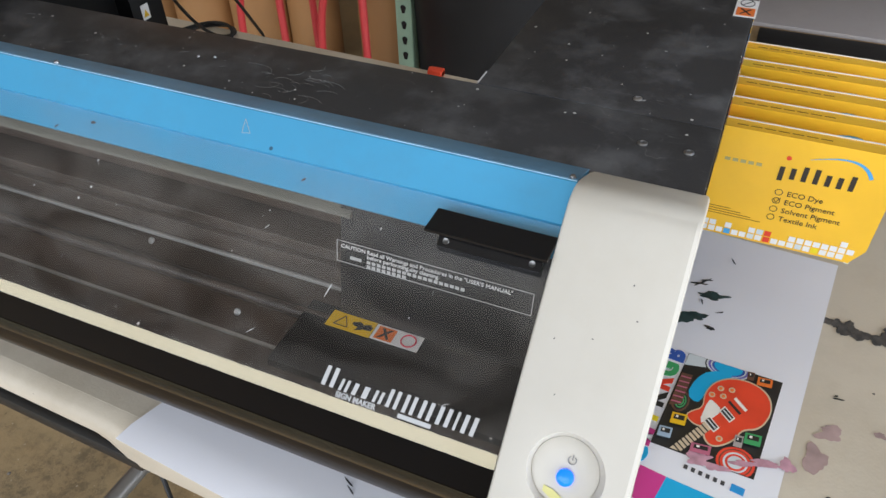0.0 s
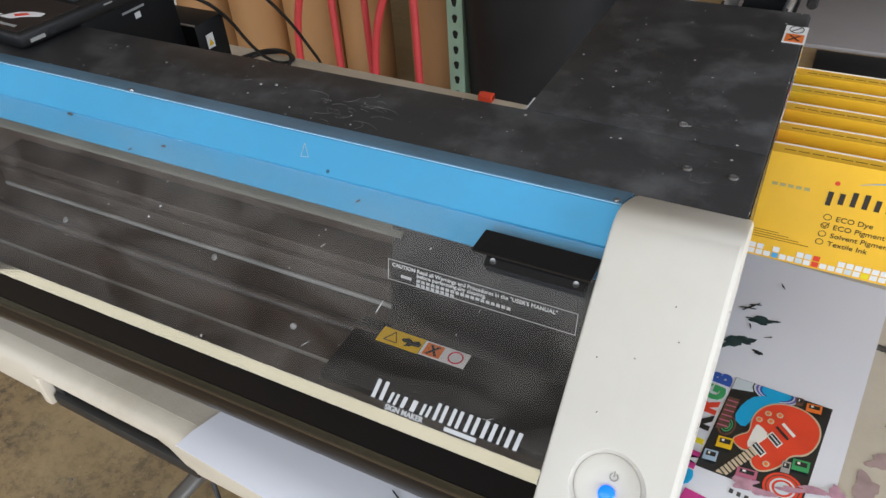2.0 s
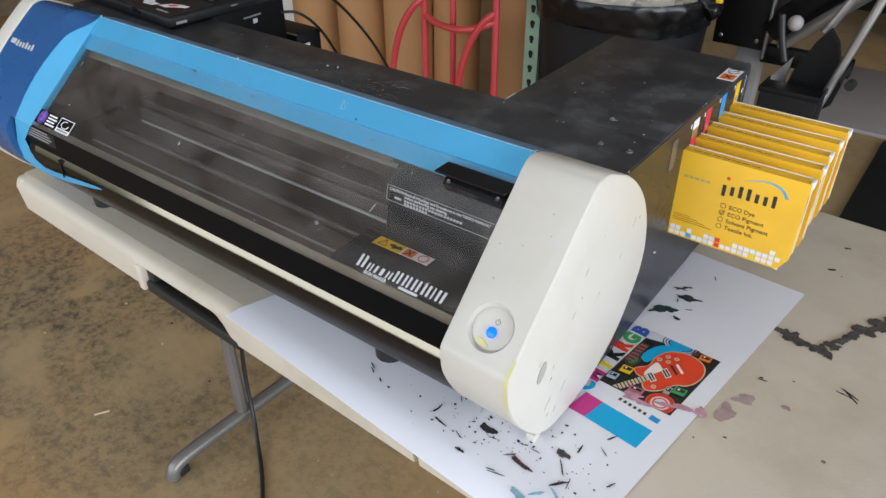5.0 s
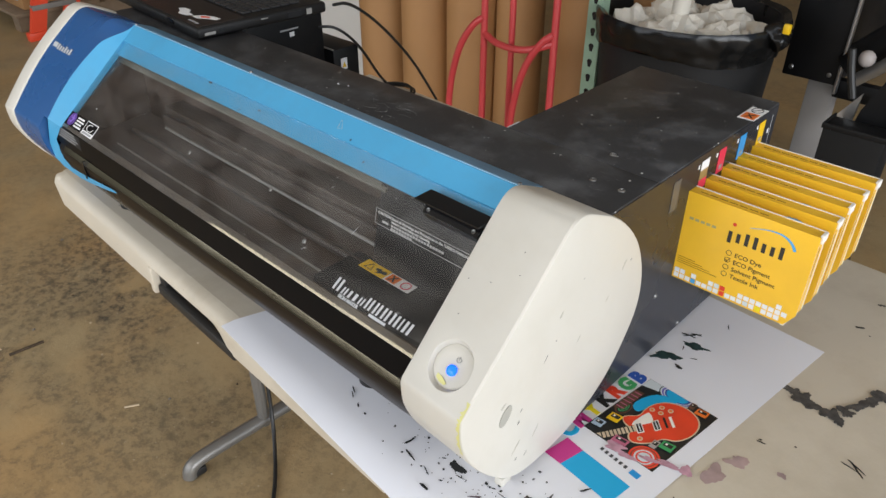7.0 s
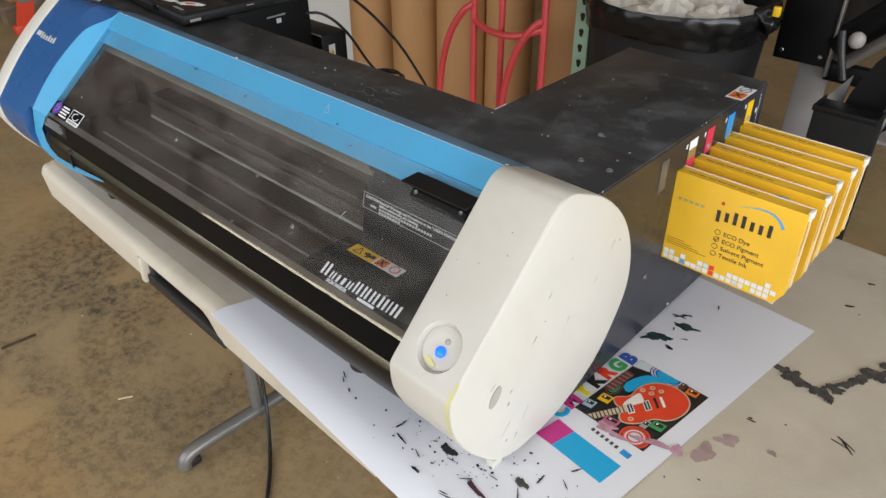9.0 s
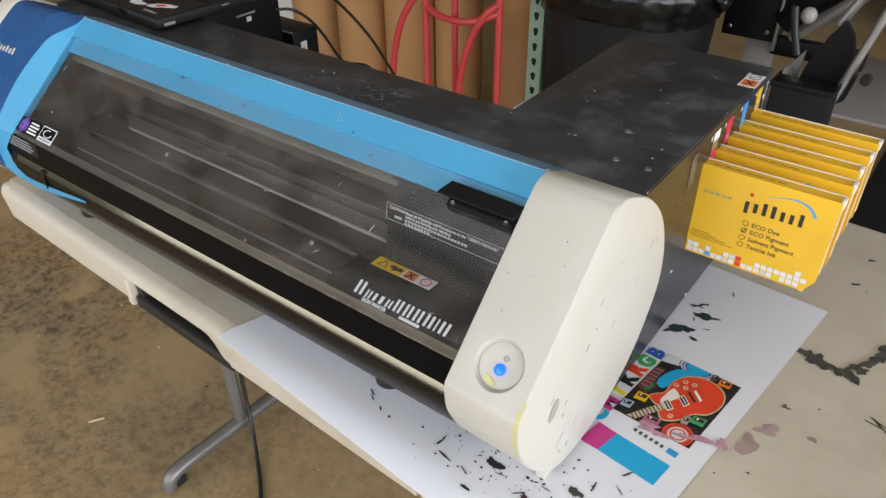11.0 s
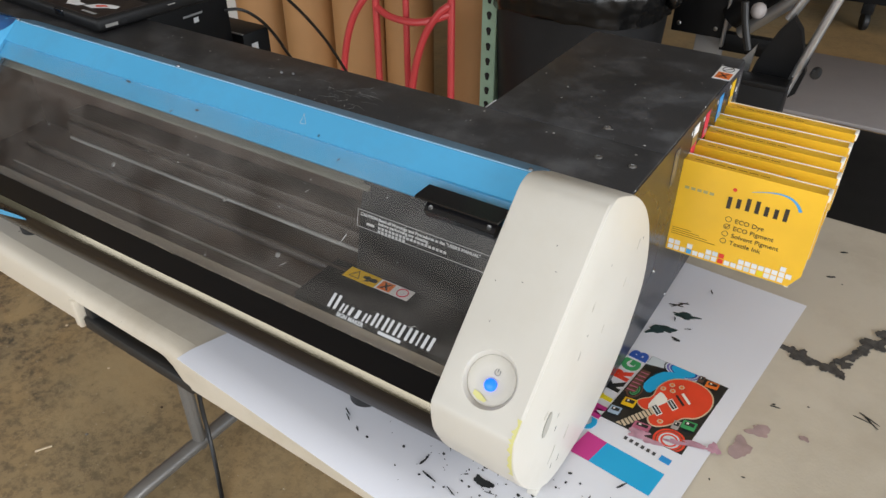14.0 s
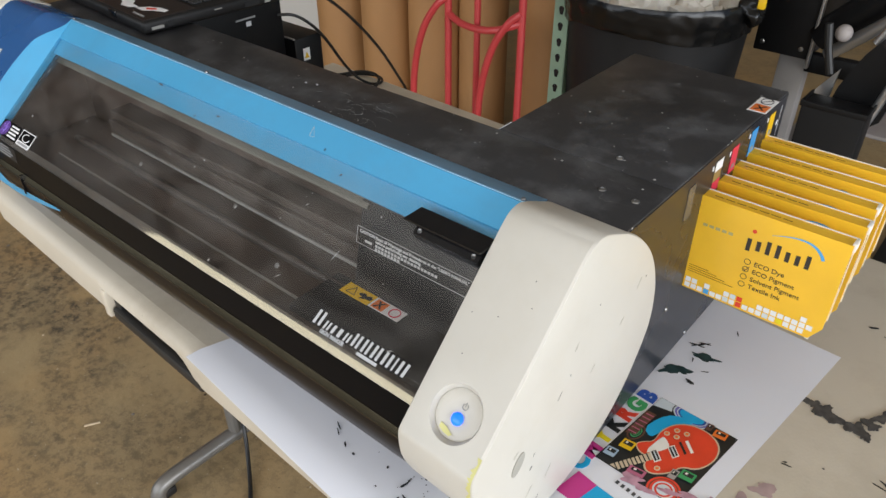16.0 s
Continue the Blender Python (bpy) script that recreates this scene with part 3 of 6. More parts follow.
def plane_of(o, d, n, x, s, h=0.0):
    """A frame for prints on a slope: x to the right, y up the slope, z out of it."""
    return Matrix.Translation(spot(o, d, n, x, s, h)) @ Matrix((Vector((1, 0, 0)), -d, n)).transposed().to_4x4()


FRONT, CAPF, INNER = (S0, SD, SN), (C0, CD, CN), (I0, ID, IN)


def slope(x, s, h=0.0):
    return spot(*FRONT, x, s, h)


def yz(p):
    return (p.y, p.z)


def tile(face, x0, x1, s0, s1, h=0.0, thick=0.0004, slant=0.0):
    """A thin oblong print or label on a sloping face."""
    o, d, n = face
    pts = [spot(o, d, n, x0 + slant, s0, h), spot(o, d, n, x1 + slant, s0, h), spot(o, d, n, x1, s1, h), spot(o, d, n, x0, s1, h)]
    return plate(pts, n, thick)


def disc(face, x, s, r, h=0.0, thick=0.0005, n=32, squash=1.0):
    o, d, nn = face
    return plate([spot(o, d, nn, x + r * math.cos(2 * math.pi * k / n), s + r * squash * math.sin(2 * math.pi * k / n), h) for k in range(n)], nn, thick)


def cut(ob, bm):
    """Take the shape of bm out of an object's mesh."""
    tool = link("tool", bm, M["cap"])
    mod = ob.modifiers.new("cut", "BOOLEAN")
    mod.object, mod.solver = tool, "EXACT"
    me = bpy.data.meshes.new_from_object(ob.evaluated_get(bpy.context.evaluated_depsgraph_get()))
    ob.modifiers.clear()
    old = ob.data
    ob.data = me
    bpy.data.meshes.remove(old)
    bpy.data.objects.remove(tool)


def grow(k, swell=0.0):
    return [(0.21 + (y - 0.21) * k, 0.885 + (z - 0.885) * k) for y, z in (bulged(CAP, swell) if swell else CAP)]


def flared(outline, x0, x1, dy, dz, bevel):
    """An end cap whose inner outline is drawn in a little at the front."""
    bm = prism(outline, x0, x1)
    for v in bm.verts:
        if abs(v.co.x - x0) < 1e-4:
            w = min(max((0.24 - v.co.y) / 0.15, 0), 1)
            v.co.y += dy * w
            v.co.z += dz * w
    ends = [e for e in bm.edges if len({round(v.co.x, 5) for v in e.verts}) == 1]
    bmesh.ops.bevel(bm, geom=ends, offset=bevel, segments=2, affect="EDGES", profile=0.5)
    return bm


def bulged(outline, amount):
    """The outline with its front face swelling a little."""
    face = [p for p in outline]
    i, j = face.index((0.073, 0.894)), face.index((0.206, 1.021))
    a, b = Vector(face[i]), Vector(face[j])
    n = Vector((-(b - a).y, (b - a).x)).normalized()
    return face[:i + 1] + [tuple(a.lerp(b, u) + n * amount * math.sin(math.pi * u)) for u in (0.14, 0.28, 0.42, 0.56, 0.70, 0.85)] + face[j:]


right_cap = part("right_end_cap", flared(smooth_loop(CAP, 2), XI, XR, 0.005, -0.003, 0.0032), M["cap"], printer, "warm white plastic end cap, scuffed and marked")
DX, DS, DH = -0.0660, 0.1525, -0.004
cut(right_cap, moved(lathe([(0.0, -0.0060), (0.0203, -0.0060), (0.0216, -0.0025), (0.0236, 0.0015), (0.0262, 0.0075), (0.0, 0.0075)], 56), plane_of(*CAPF, DX, DS, DH)))
for f in right_cap.data.polygons:
    f.use_smooth = True
right_cap.data.set_sharp_from_angle(angle=0.4)
dial = part("power_dial", moved(lathe([(0.0204, -0.0054), (0.0204, -0.0050), (0.0185, -0.0042), (0.012, -0.0047), (0.0, -0.0050)], 48), plane_of(*CAPF, DX, DS, DH)), M["cap"], printer, "round white power button dish")
part("power_light", moved(lathe([(0.0052, -0.0048), (0.0052, -0.0032), (0.004, -0.0022), (0.002, -0.0016), (0, -0.0015)], 28), plane_of(*CAPF, DX + 0.001, DS + 0.0035, DH)), M["led"], dial, "glowing blue power light")
ring = []
for k in range(40):
    a = 2 * math.pi * (k / 40 * 0.82 + 0.84)
    ring.append(spot(*CAPF, DX + 0.0025 + 0.0024 * math.cos(a), DS - 0.0075 + 0.0024 * math.sin(a), DH - 0.0042))
part("power_symbol", merge(tube([tuple(p) for p in ring], 0.0003, 6, 0), tube([tuple(spot(*CAPF, DX + 0.0025, DS - 0.0075, DH - 0.0042)), tuple(spot(*CAPF, DX + 0.0025, DS - 0.0108, DH - 0.0042))], 0.0003, 6)), M["dim"], dial, "grey power symbol")
part("marker_smear", plate([spot(*CAPF, DX + a, DS + b, DH - 0.0042) for a, b in ((-0.010, 0.0115), (-0.004, 0.0125), (0.003, 0.0160), (0.001, 0.0182), (-0.005, 0.0175), (-0.010, 0.0150))], CN, 0.0005), M["highlighter"], dial, "yellow marker smear")
edge_strip = [(y, z) for y, z in smooth_loop(CAP, 2) if y < 0.085 and 0.822 < z < 0.905]
bm = bmesh.new()
va = [bm.verts.new((XR - 0.0018, y - 0.0004, z)) for y, z in edge_strip]
vb = [bm.verts.new((XR - 0.0050 + 0.0014 * math.sin(2.3 * i) + 0.0008 * math.sin(5 * i), y - 0.0003, z)) for i, (y, z) in enumerate(edge_strip)]
for i in range(len(va) - 1):
    if 3 < i + 2:
        bm.faces.new((va[i], vb[i], vb[i + 1], va[i + 1]))
part("marker_smear", bm, M["highlighter"], right_cap, "yellow marker smear along the edge")
plug = [(XR + 0.0002, 0.129 + 0.0075 * math.cos(2 * math.pi * k / 28) + 0.004 * math.sin(2 * math.pi * k / 28), 0.856 + 0.0105 * math.sin(2 * math.pi * k / 28)) for k in range(28)]
part("screw_plug", plate(plug, (1, 0, 0), 0.0006), mat("grey_white_plug", srgb("a5a298"), 0.5), right_cap, "oval grey-white plug")
rnd = random.Random(5)
SCUFFS = ((0.150, 0.832, 2.6, 1.6), (0.153, 0.846, 2.2, 0.6), (0.200, 0.902, 1.3, 1.2), (0.186, 0.889, 5, 0.4), (0.236, 0.955, 1.2, 0.7), (0.322, 0.935, 1.6, 1.2), (0.150, 0.782, 3, 0.6), (0.165, 0.778, 3.5, 0.5))
for i, (y, z, a, b) in enumerate(SCUFFS):
    bm = blot(0, 0, 0.0008 * a, 0.0006 * b, 0.9, 40 + i, 0, n=14, thick=0.0002)
    part("scuff", moved(bm, Matrix.Translation((XR + 0.0002, y, z)) @ Matrix(((0, 0, 1), (1, 0, 0), (0, 1, 0))).to_4x4()), M["greyscuff"], right_cap, "small grey ink scuff")
for i, (y, z, a, b) in enumerate(((0.205, 0.930, 6, 1.2), (0.150, 0.800, 9, 1.4), (0.285, 0.905, 5, 1.0), (0.180, 0.800, 8, 0.9), (0.125, 0.870, 4, 2.0), (0.240, 0.880, 5, 0.8), (0.310, 0.935, 6, 1.8))):
    bm = blot(0, 0, 0.0008 * a, 0.0008 * b, 0.9, 140 + i, 0, n=22, rough=0.8, thick=0.00015)
    part("smudge", moved(bm, Matrix.Translation((XR + 0.0001, y, z)) @ Matrix(((0, 0, 1), (1, 0, 0), (0, 1, 0))).to_4x4()), M["capsmudge"], right_cap, "faint rubbed grime")
for i, (x, s) in enumerate(((-0.07, 0.072), (-0.048, 0.055), (-0.092, 0.078), (-0.083, 0.110), (-0.055, 0.035))):
    bm = blot(0, 0, 0.0006, 0.0004, 0.4 * i, 60 + i, 0, n=10, thick=0.0002)
    part("scuff", moved(bm, plane_of(*CAPF, x, s, 0.0003)), M["scuff"], right_cap, "tiny dark speck")
part("foot", merge(box(-0.043, -0.033, 0.140, 0.155, TOP + 0.001, 0.752, 0.001)), M["cap"], printer, "chipped white foot")

left_cap = part("left_end_cap", prism(smooth_loop(bulged(CAP, 0.007), 1), XL, XL + 0.036, 0.004, 3), M["cap"], printer, "warm white plastic end cap")
part("left_front_cover", prism(smooth_loop(grow(0.985, 0.007), 1), XL + 0.036, XRING - 0.022), M["navy"], printer, "deep blue glossy side cover")
LC0 = spot(*CAPF, 0, 0.0, 0.0048)
LFACE = (Vector((0, LC0.y, LC0.z)), CD, CN)
part("mark_bar", tile(LFACE, -0.998, -0.984, 0.058, 0.066, 0.0004), M["silver"], printer, "small plain silver mark")
for k in range(6):
    part("mark_bar", tile(LFACE, -0.981 + 0.0085 * k, -0.981 + 0.0085 * k + 0.005, 0.0580 if k in (0, 3, 5) else 0.0605, 0.0680, 0.0004), M["silver"], printer)

# black sheet-steel housing: long body and the cartridge block behind it
part("body", box(XL + 0.02, XS - 0.001, 0.2645, 0.3632, 0.752, 1.005, 0.0012), M["black"], printer, "scratched matt black steel housing")
block = part("cartridge_block", box(-0.226, XS - 0.001, 0.3635, 0.655, 0.75, 1.005, 0.0015), M["black"], printer, "dusty black steel cartridge housing")
part("side_panel", box(XS - 0.0009, XS, 0.262, 0.652, 0.752, 1.003), M["blackside"], printer, "smooth dark steel side panel")
part("top_seam", box(-0.226, -0.150, 0.3631, 0.3636, 1.0049, 1.0053), M["scuff"], printer, "thin worn seam")
part("worn_corner", box(-0.2265, -0.2255, 0.3636, 0.385, 1.0040, 1.0053), M["dim2"], printer, "bare scratched corner")
for x in (-0.852, -0.246):
    part("rubber_foot", lathe([(0.018, 0.0), (0.019, 0.024)], 24, (x, 0.158, TOP + 0.0015)), M["rubber"], printer, "black rubber foot")
for x in (-0.95, -0.06):
    for y in (0.24, 0.62 if x > -0.5 else 0.33):
        part("rubber_foot", lathe([(0.012, 0.0), (0.013, 0.012)], 20, (x, y, TOP + 0.0015)), M["rubber"], printer, "black rubber foot")


def screw(name, at, r, turn=Matrix()):
    bm = lathe([(r * 0.45, 0.0008), (r * 0.5, 0.0016), (r * 0.8, 0.0014), (r, 0.0006), (r, 0.0)], 16)
    return part(name, moved(bm, Matrix.Translation(at) @ turn), M["steel"], printer, "small steel screw")


for x, y in ((-0.081, 0.322), (-0.048, 0.322), (-0.098, 0.385), (-0.46, 0.322), (-0.475, 0.318)):
    screw("screw", (x, y, 1.0048), 0.0038 if x > -0.4 else 0.0016)
side = Matrix.Rotation(radians(90), 4, "Y")
for y, z in ((0.403, 0.843), (0.484, 0.751 + 0.006)):
    screw("screw", (XS, y, z), 0.0032, side)
for x in (-0.112, -0.56, -0.872):
    part("panel_screw", lathe([(0.0, 0.0022), (0.0018, 0.0018), (0.0026, 0.0), (0.0026, -0.001)], 14, (x, 0.2425, 1.0190)), M["steel"], printer, "bright steel screw head")

# hairline scratches on the black top, tangled in one worn spot
rnd = random.Random(9)
for i in range(34):
    cx, cy = (rnd.gauss(-0.372, 0.017), rnd.gauss(0.306, 0.010)) if i < 22 else (rnd.gauss(-0.52, 0.12), rnd.uniform(0.275, 0.35))
    a0, bend, size = rnd.gauss(0.5, 0.7), rnd.uniform(-1.6, 1.6), rnd.uniform(0.008, 0.034) if i < 22 else rnd.uniform(0.003, 0.012)
    pts = []
    for k in range(9):
        u = k / 8
        pts.append((min(max(cx + size * u * math.cos(a0 + bend * u), -0.75), -0.06), min(max(cy + 0.7 * size * u * math.sin(a0 + bend * u), 0.278), 0.360), 1.0051))
    part("scratch", tube(pts, 0.00007 + 0.00004 * rnd.random(), 4, 0), M["hair"], printer, "pale hairline scratch" if i == 0 else "")
for i in range(90):
    x, y = (rnd.gauss(-0.45, 0.14), rnd.uniform(0.278, 0.36)) if i < 55 else (rnd.uniform(-0.215, -0.04), rnd.uniform(0.30, 0.63))
    r = 0.00022 + 0.0007 * rnd.random() ** 4
    if -0.75 < x < -0.04:
        part("speck", blot(x, y, r * rnd.uniform(1, 2.2), r, rnd.uniform(0, 3), 1200 + i, 1.0050, n=7, rough=0.3, thick=0.0002), M["hair"], printer, "pale speck of grit" if i == 0 else "")

# worn patches and label on the black top
TOPF = (Vector((0, 0, 1.0052)), Vector((0, -1, 0)), Vector((0, 0, 1)))
sticker = part("warning_sticker", plate([(-0.0485, 0.574, 1.0052), (-0.028, 0.574, 1.0052), (-0.028, 0.617, 1.0052), (-0.0485, 0.617, 1.0052)], (0, 0, 1), 0.0003), M["white"], printer, "white and orange chemical warning sticker")
SM = Matrix.Translation((-0.0485, 0.574, 1.0055)) @ Matrix.Diagonal((0.0205 / 0.027, 1, 1, 1))
part("orange_square", moved(plate([(0.0025, 0.003, 0), (0.0245, 0.003, 0), (0.0245, 0.022, 0), (0.0025, 0.022, 0)], (0, 0, 1), 0.0002), SM.copy()), M["orangelab"], sticker)
part("cross", moved(merge(plate([(0.006, 0.006, 0), (0.009, 0.006, 0), (0.021, 0.019, 0), (0.018, 0.019, 0)], (0, 0, 1), 0.0004), plate([(0.018, 0.006, 0), (0.021, 0.006, 0), (0.009, 0.019, 0), (0.006, 0.019, 0)], (0, 0, 1), 0.0004)), SM.copy()), M["ink"], sticker)
part("no_fire_sign", moved(merge(tube([(0.0135 + 0.0085 * math.cos(k * math.pi / 12), 0.034 + 0.0085 * math.sin(k * math.pi / 12), 0) for k in range(25)], 0.0006, 6, 0), tube([(0.0075, 0.028, 0), (0.0195, 0.040, 0)], 0.0006, 6)), SM.copy()), M["scuff"], sticker)


def side_label(name, y0, y1, z0, z1, m, parent=None, label="", lean=0.0, x=0.0):
    return part(name, plate([(XS + 0.0002 + x, y0, z0), (XS + 0.0002 + x, y1, z0), (XS + 0.0002 + x, y1, z1), (XS + 0.0002 + x, y0, z1)], (1, 0, 0), 0.0003), M[m], parent or printer, label)


side_label("tape", 0.396, 0.411, 0.955, 0.992, "tape", None, "strip of clear tape")
slot = side_label("slot_label", 0.455, 0.473, 0.962, 0.995, "tan", None, "white, tan and crimson slot label")
side_label("white_field", 0.455, 0.473, 0.984, 0.995, "white", slot, x=0.0003)
side_label("red_field", 0.455, 0.473, 0.960, 0.972, "redlab", slot, x=0.0003)
for y, m, word in ((0.497, "redlab", "crimson"), (0.549, "bluelab", "cyan blue"), (0.601, "yellowlab", "yellow")):
    lab = side_label("slot_label", y, y + 0.017, 0.964, 0.994, m, None, word + " ink slot label")
    side_label("print_bar", y + 0.005, y + 0.012, 0.969, 0.974, "dim", lab, x=0.0003)
for y in (0.452, 0.494, 0.546, 0.598):
    side_label("slot_number", y - 0.004, y - 0.001, 0.988, 0.993, "white", None, "small white printed mark")
side_label("slot_mark", 0.638, 0.6385, 0.955, 0.994, "white")
side_label("slot_mark", 0.630, 0.634, 0.972, 0.978, "white")

# ---- front of the printer ----
prof = [(0.272, 1.0056), (0.2400, 1.0186), (0.2380, 1.0198), (0.2366, 1.0198), yz(slope(0, 0.0315, 0.0040)), yz(slope(0, 0.0325, 0.0010)), yz(slope(0, 0.054)), yz(slope(0, 0.054, -0.003)), (0.244, 1.0065)]
blue = part("blue_top_panel", prism(prof, XRING - 0.002, XI - 0.0005), M["blue"], printer, "light blue glossy plastic front panel")
part("panel_back", prism([(0.2745, 1.0056), (0.2738, 1.0066), (0.2405, 1.0198), (0.2402, 1.0188), (0.2715, 1.0060)], XRING - 0.001, XI - 0.0008), M["blueback"], blue, "dull grimy rear slope of the blue panel")
# pale line paints in the crest's highlight along with some edge wear
part("crest_edge", tube([(XRING, 0.2384, 1.0200), (XI - 0.001, 0.2384, 1.0200)], 0.0004, 6), M["paleblue"], blue, "pale worn edge with painted highlight along the crest")
tri = [slope(-0.361, 0.0105, 0.0049), slope(-0.3605, 0.0215, 0.0045), slope(-0.3535, 0.0205, 0.0045)]
part("chalk_triangle", merge(*[tube([tuple(tri[i]), tuple(tri[(i + 1) % 3])], 0.00017, 5) for i in range(3)]), M["dim2"], blue, "small chalk triangle mark")
for i, (x, s, a) in enumerate(((-0.62, 0.034, 5), (-0.50, 0.041, 4), (-0.535, 0.051, 3), (-0.30, 0.044, 3), (-0.150, 0.046, 6), (-0.16, 0.043, 4))):
    part("smudge", moved(blot(0, 0, 0.0007 * a, 0.0003 * a, 0.3 * i, 80 + i, 0, n=12, thick=0.0002), plane_of(*FRONT, x, s, 0.0011)), M["scuff"], blue, "small dark smudge")

# bright blue trim round the window's left end, and the deep blue flank that meets it in a curve
edge = sorted(((Vector((0, y, z)) - S0).dot(SD), (Vector((0, y, z)) - S0).dot(SN)) for y, z in smooth_loop(grow(0.985, 0.007), 1) if y < 0.26 and z > 0.87)


def flank_height(s):
    return float(np.interp(s, [e[0] for e in edge], [e[1] for e in edge]))


bt, bf = bmesh.new(), bmesh.new()
rows = []
for k in range(31):
    u = k / 30
    s = 0.001 + u * 0.193
    xo, h = XRING + 0.0205 - 0.029 * math.sin(0.5 * math.pi * min(1.12 * u, 1)), max(flank_height(s), 0.0006)
    w = min(u / 0.3, 1)
    rows.append((slope(XRING - 0.0225, s, h), slope(xo, s, 0.0051 + (h - 0.0051) * w * w * (3 - 2 * w)), slope(XRING + 0.0205, s, 0.0051), slope(XRING + 0.0205, s, -0.004)))
for p, q in zip(rows, rows[1:]):
    bf.faces.new([bf.verts.new(v) for v in (p[0], p[1], q[1], q[0])])
    bt.faces.new([bt.verts.new(v) for v in (p[1], p[2], q[2], q[1])])
    bt.faces.new([bt.verts.new(v) for v in (p[2], p[3], q[3], q[2])])
# the trim runs on below the window, past the end of the lip, and out into a tail
chin = [(rows[-1][1], Vector((XRING + 0.0205, rows[-1][2].y, rows[-1][2].z)))]
chin += [(Vector(p), Vector(q)) for p, q in (((-0.9085, 0.0800, 0.862), (-0.896, 0.0870, 0.869)), ((-0.911, 0.0820, 0.836), (-0.881, 0.0850, 0.843)), ((-0.892, 0.0850, 0.825), (-0.858, 0.0855, 0.834)), ((-0.862, 0.0865, 0.823), (-0.830, 0.0865, 0.831)))]
for p, q in zip(chin, chin[1:]):
    bt.faces.new([bt.verts.new(v) for v in (p[0], p[1], q[1], q[0])])
for bm in (bt, bf):
    bmesh.ops.remove_doubles(bm, verts=bm.verts, dist=0.00005)
trim = part("blue_trim", bt, M["blue"], printer, "bright blue curved trim round the window")
part("cover_flank", bf, M["navy"], printer, "deep blue curved flank beside the trim")
bm = bmesh.new()
tail = []
for x, y, zt, zb in ((-0.862, 0.0862, 0.8335, 0.8230), (-0.830, 0.0850, 0.8365, 0.8262), (-0.790, 0.0838, 0.8420, 0.8325), (-0.750, 0.0832, 0.8475, 0.8400), (-0.715, 0.0832, 0.8520, 0.8465), (-0.695, 0.0834, 0.8530, 0.8510)):
    tail.append([bm.verts.new((x, y, z)) for z in (zt, zb)])
for (a, b), (c, d) in zip(tail, tail[1:]):
    bm.faces.new((a, b, d, c))
part("trim_tail", bm, M["blue"], trim, "pointed tail of the blue trim")

# clear cover with its black lower lip
WL, WR = -0.870, XI - 0.0006
c0, c1, c2 = 0.033, 0.1820, 0.1915
cover = part("clear_cover", prism([yz(slope(0, c0, 0.002)), yz(slope(0, c0, 0.0045)), yz(slope(0, c1, 0.0045)), yz(slope(0, c1, 0.002))], WL, WR), M["acrylic"], printer, "dusty smoke-clear acrylic window")


def curved_strip(start, length, normals):
    """A strip along x, from an upper edge downwards, that turns through the given elevations of its normal."""
    bm = bmesh.new()
    y, z = start
    rows = []
    n = len(normals)
    for i in range(n + 1):
        rows.append([bm.verts.new((x, y, z)) for x in (WL, WR)])
        if i < n:
            a = radians(normals[i])
            y, z = y - math.sin(a) * length / n, z - math.cos(a) * length / n
    for (p, q), (r, t) in zip(rows, rows[1:]):
        bm.faces.new((p, q, t, r))
    bmesh.ops.recalc_face_normals(bm, faces=bm.faces)
    if sum(f.normal.z for f in bm.faces) < 0:
        bmesh.ops.reverse_faces(bm, faces=bm.faces)
    return bm, (y, z)


bend, (ly, lz) = curved_strip(yz(slope(0, c1 + 0.0001, 0.0045)), c2 - c1, [50.0 - 3.5 * i / 11 for i in range(12)])
part("cover_bend", bend, M["bend"], printer, "hazy bent acrylic rim with a cream daylight reflection painted in")
LIP0, LIP1 = Vector((0, ly, lz - 0.0002)), Vector((0, 0.0888, 0.8672))
LD = (LIP1 - LIP0).normalized()
LIPF = (LIP0, LD, Vector((0, LD.z, -LD.y)))
part("cover_lip", prism([yz(LIP0), yz(LIP1), (LIP1.y + 0.003, LIP1.z), (LIP0.y + 0.003, LIP0.z - 0.001)], XRING - 0.009, WR), M["lip"], printer, "gloss black lower lip of the cover")
bevel, (by, bz) = curved_strip((0.0884, 0.8666), 0.0090, [25.9 - 0.8 * i / 7 for i in range(8)] + [24.9 - 2.0 * i / 3 for i in range(4)])
part("front_bevel", bevel, M["bevel"], printer, "polished sloping upper edge of the lower front")
lower = smooth_line([(by, bz), (by + 0.0002, 0.850), (0.0880, 0.833), (0.097, 0.814), (0.109, 0.796), (0.129, 0.774), (0.146, 0.766)], 2)
part("lower_front", prism([(0.0892, 0.8664)] + lower + [(0.2, 0.766), (0.2, 0.8664)], XRING + 0.002, XI + 0.002), M["brown"], printer, "dark smoked plastic curved lower front")

# pale strokes and flecks of dried ink on the cover
rnd = random.Random(17)
for i in range(34):
    x, s = rnd.uniform(-0.85, -0.14), rnd.uniform(0.045, 0.175)
    a, r = rnd.uniform(0.5, 1.5), 0.0003 + 0.0010 * rnd.random() ** 2
    long = rnd.uniform(3, 9) if i % 3 == 0 else rnd.uniform(1, 1.8)
    part("fleck", moved(blot(0, 0, r * long * (0.7 if i % 3 == 0 else 1), r * (0.35 if i % 3 == 0 else 1), a, 900 + i, 0, n=10, rough=0.3, thick=0.0002), plane_of(*FRONT, x, s, 0.0046)), M["dim2" if i % 4 else "dim"], cover, "dried pale fleck" if i == 0 else "")

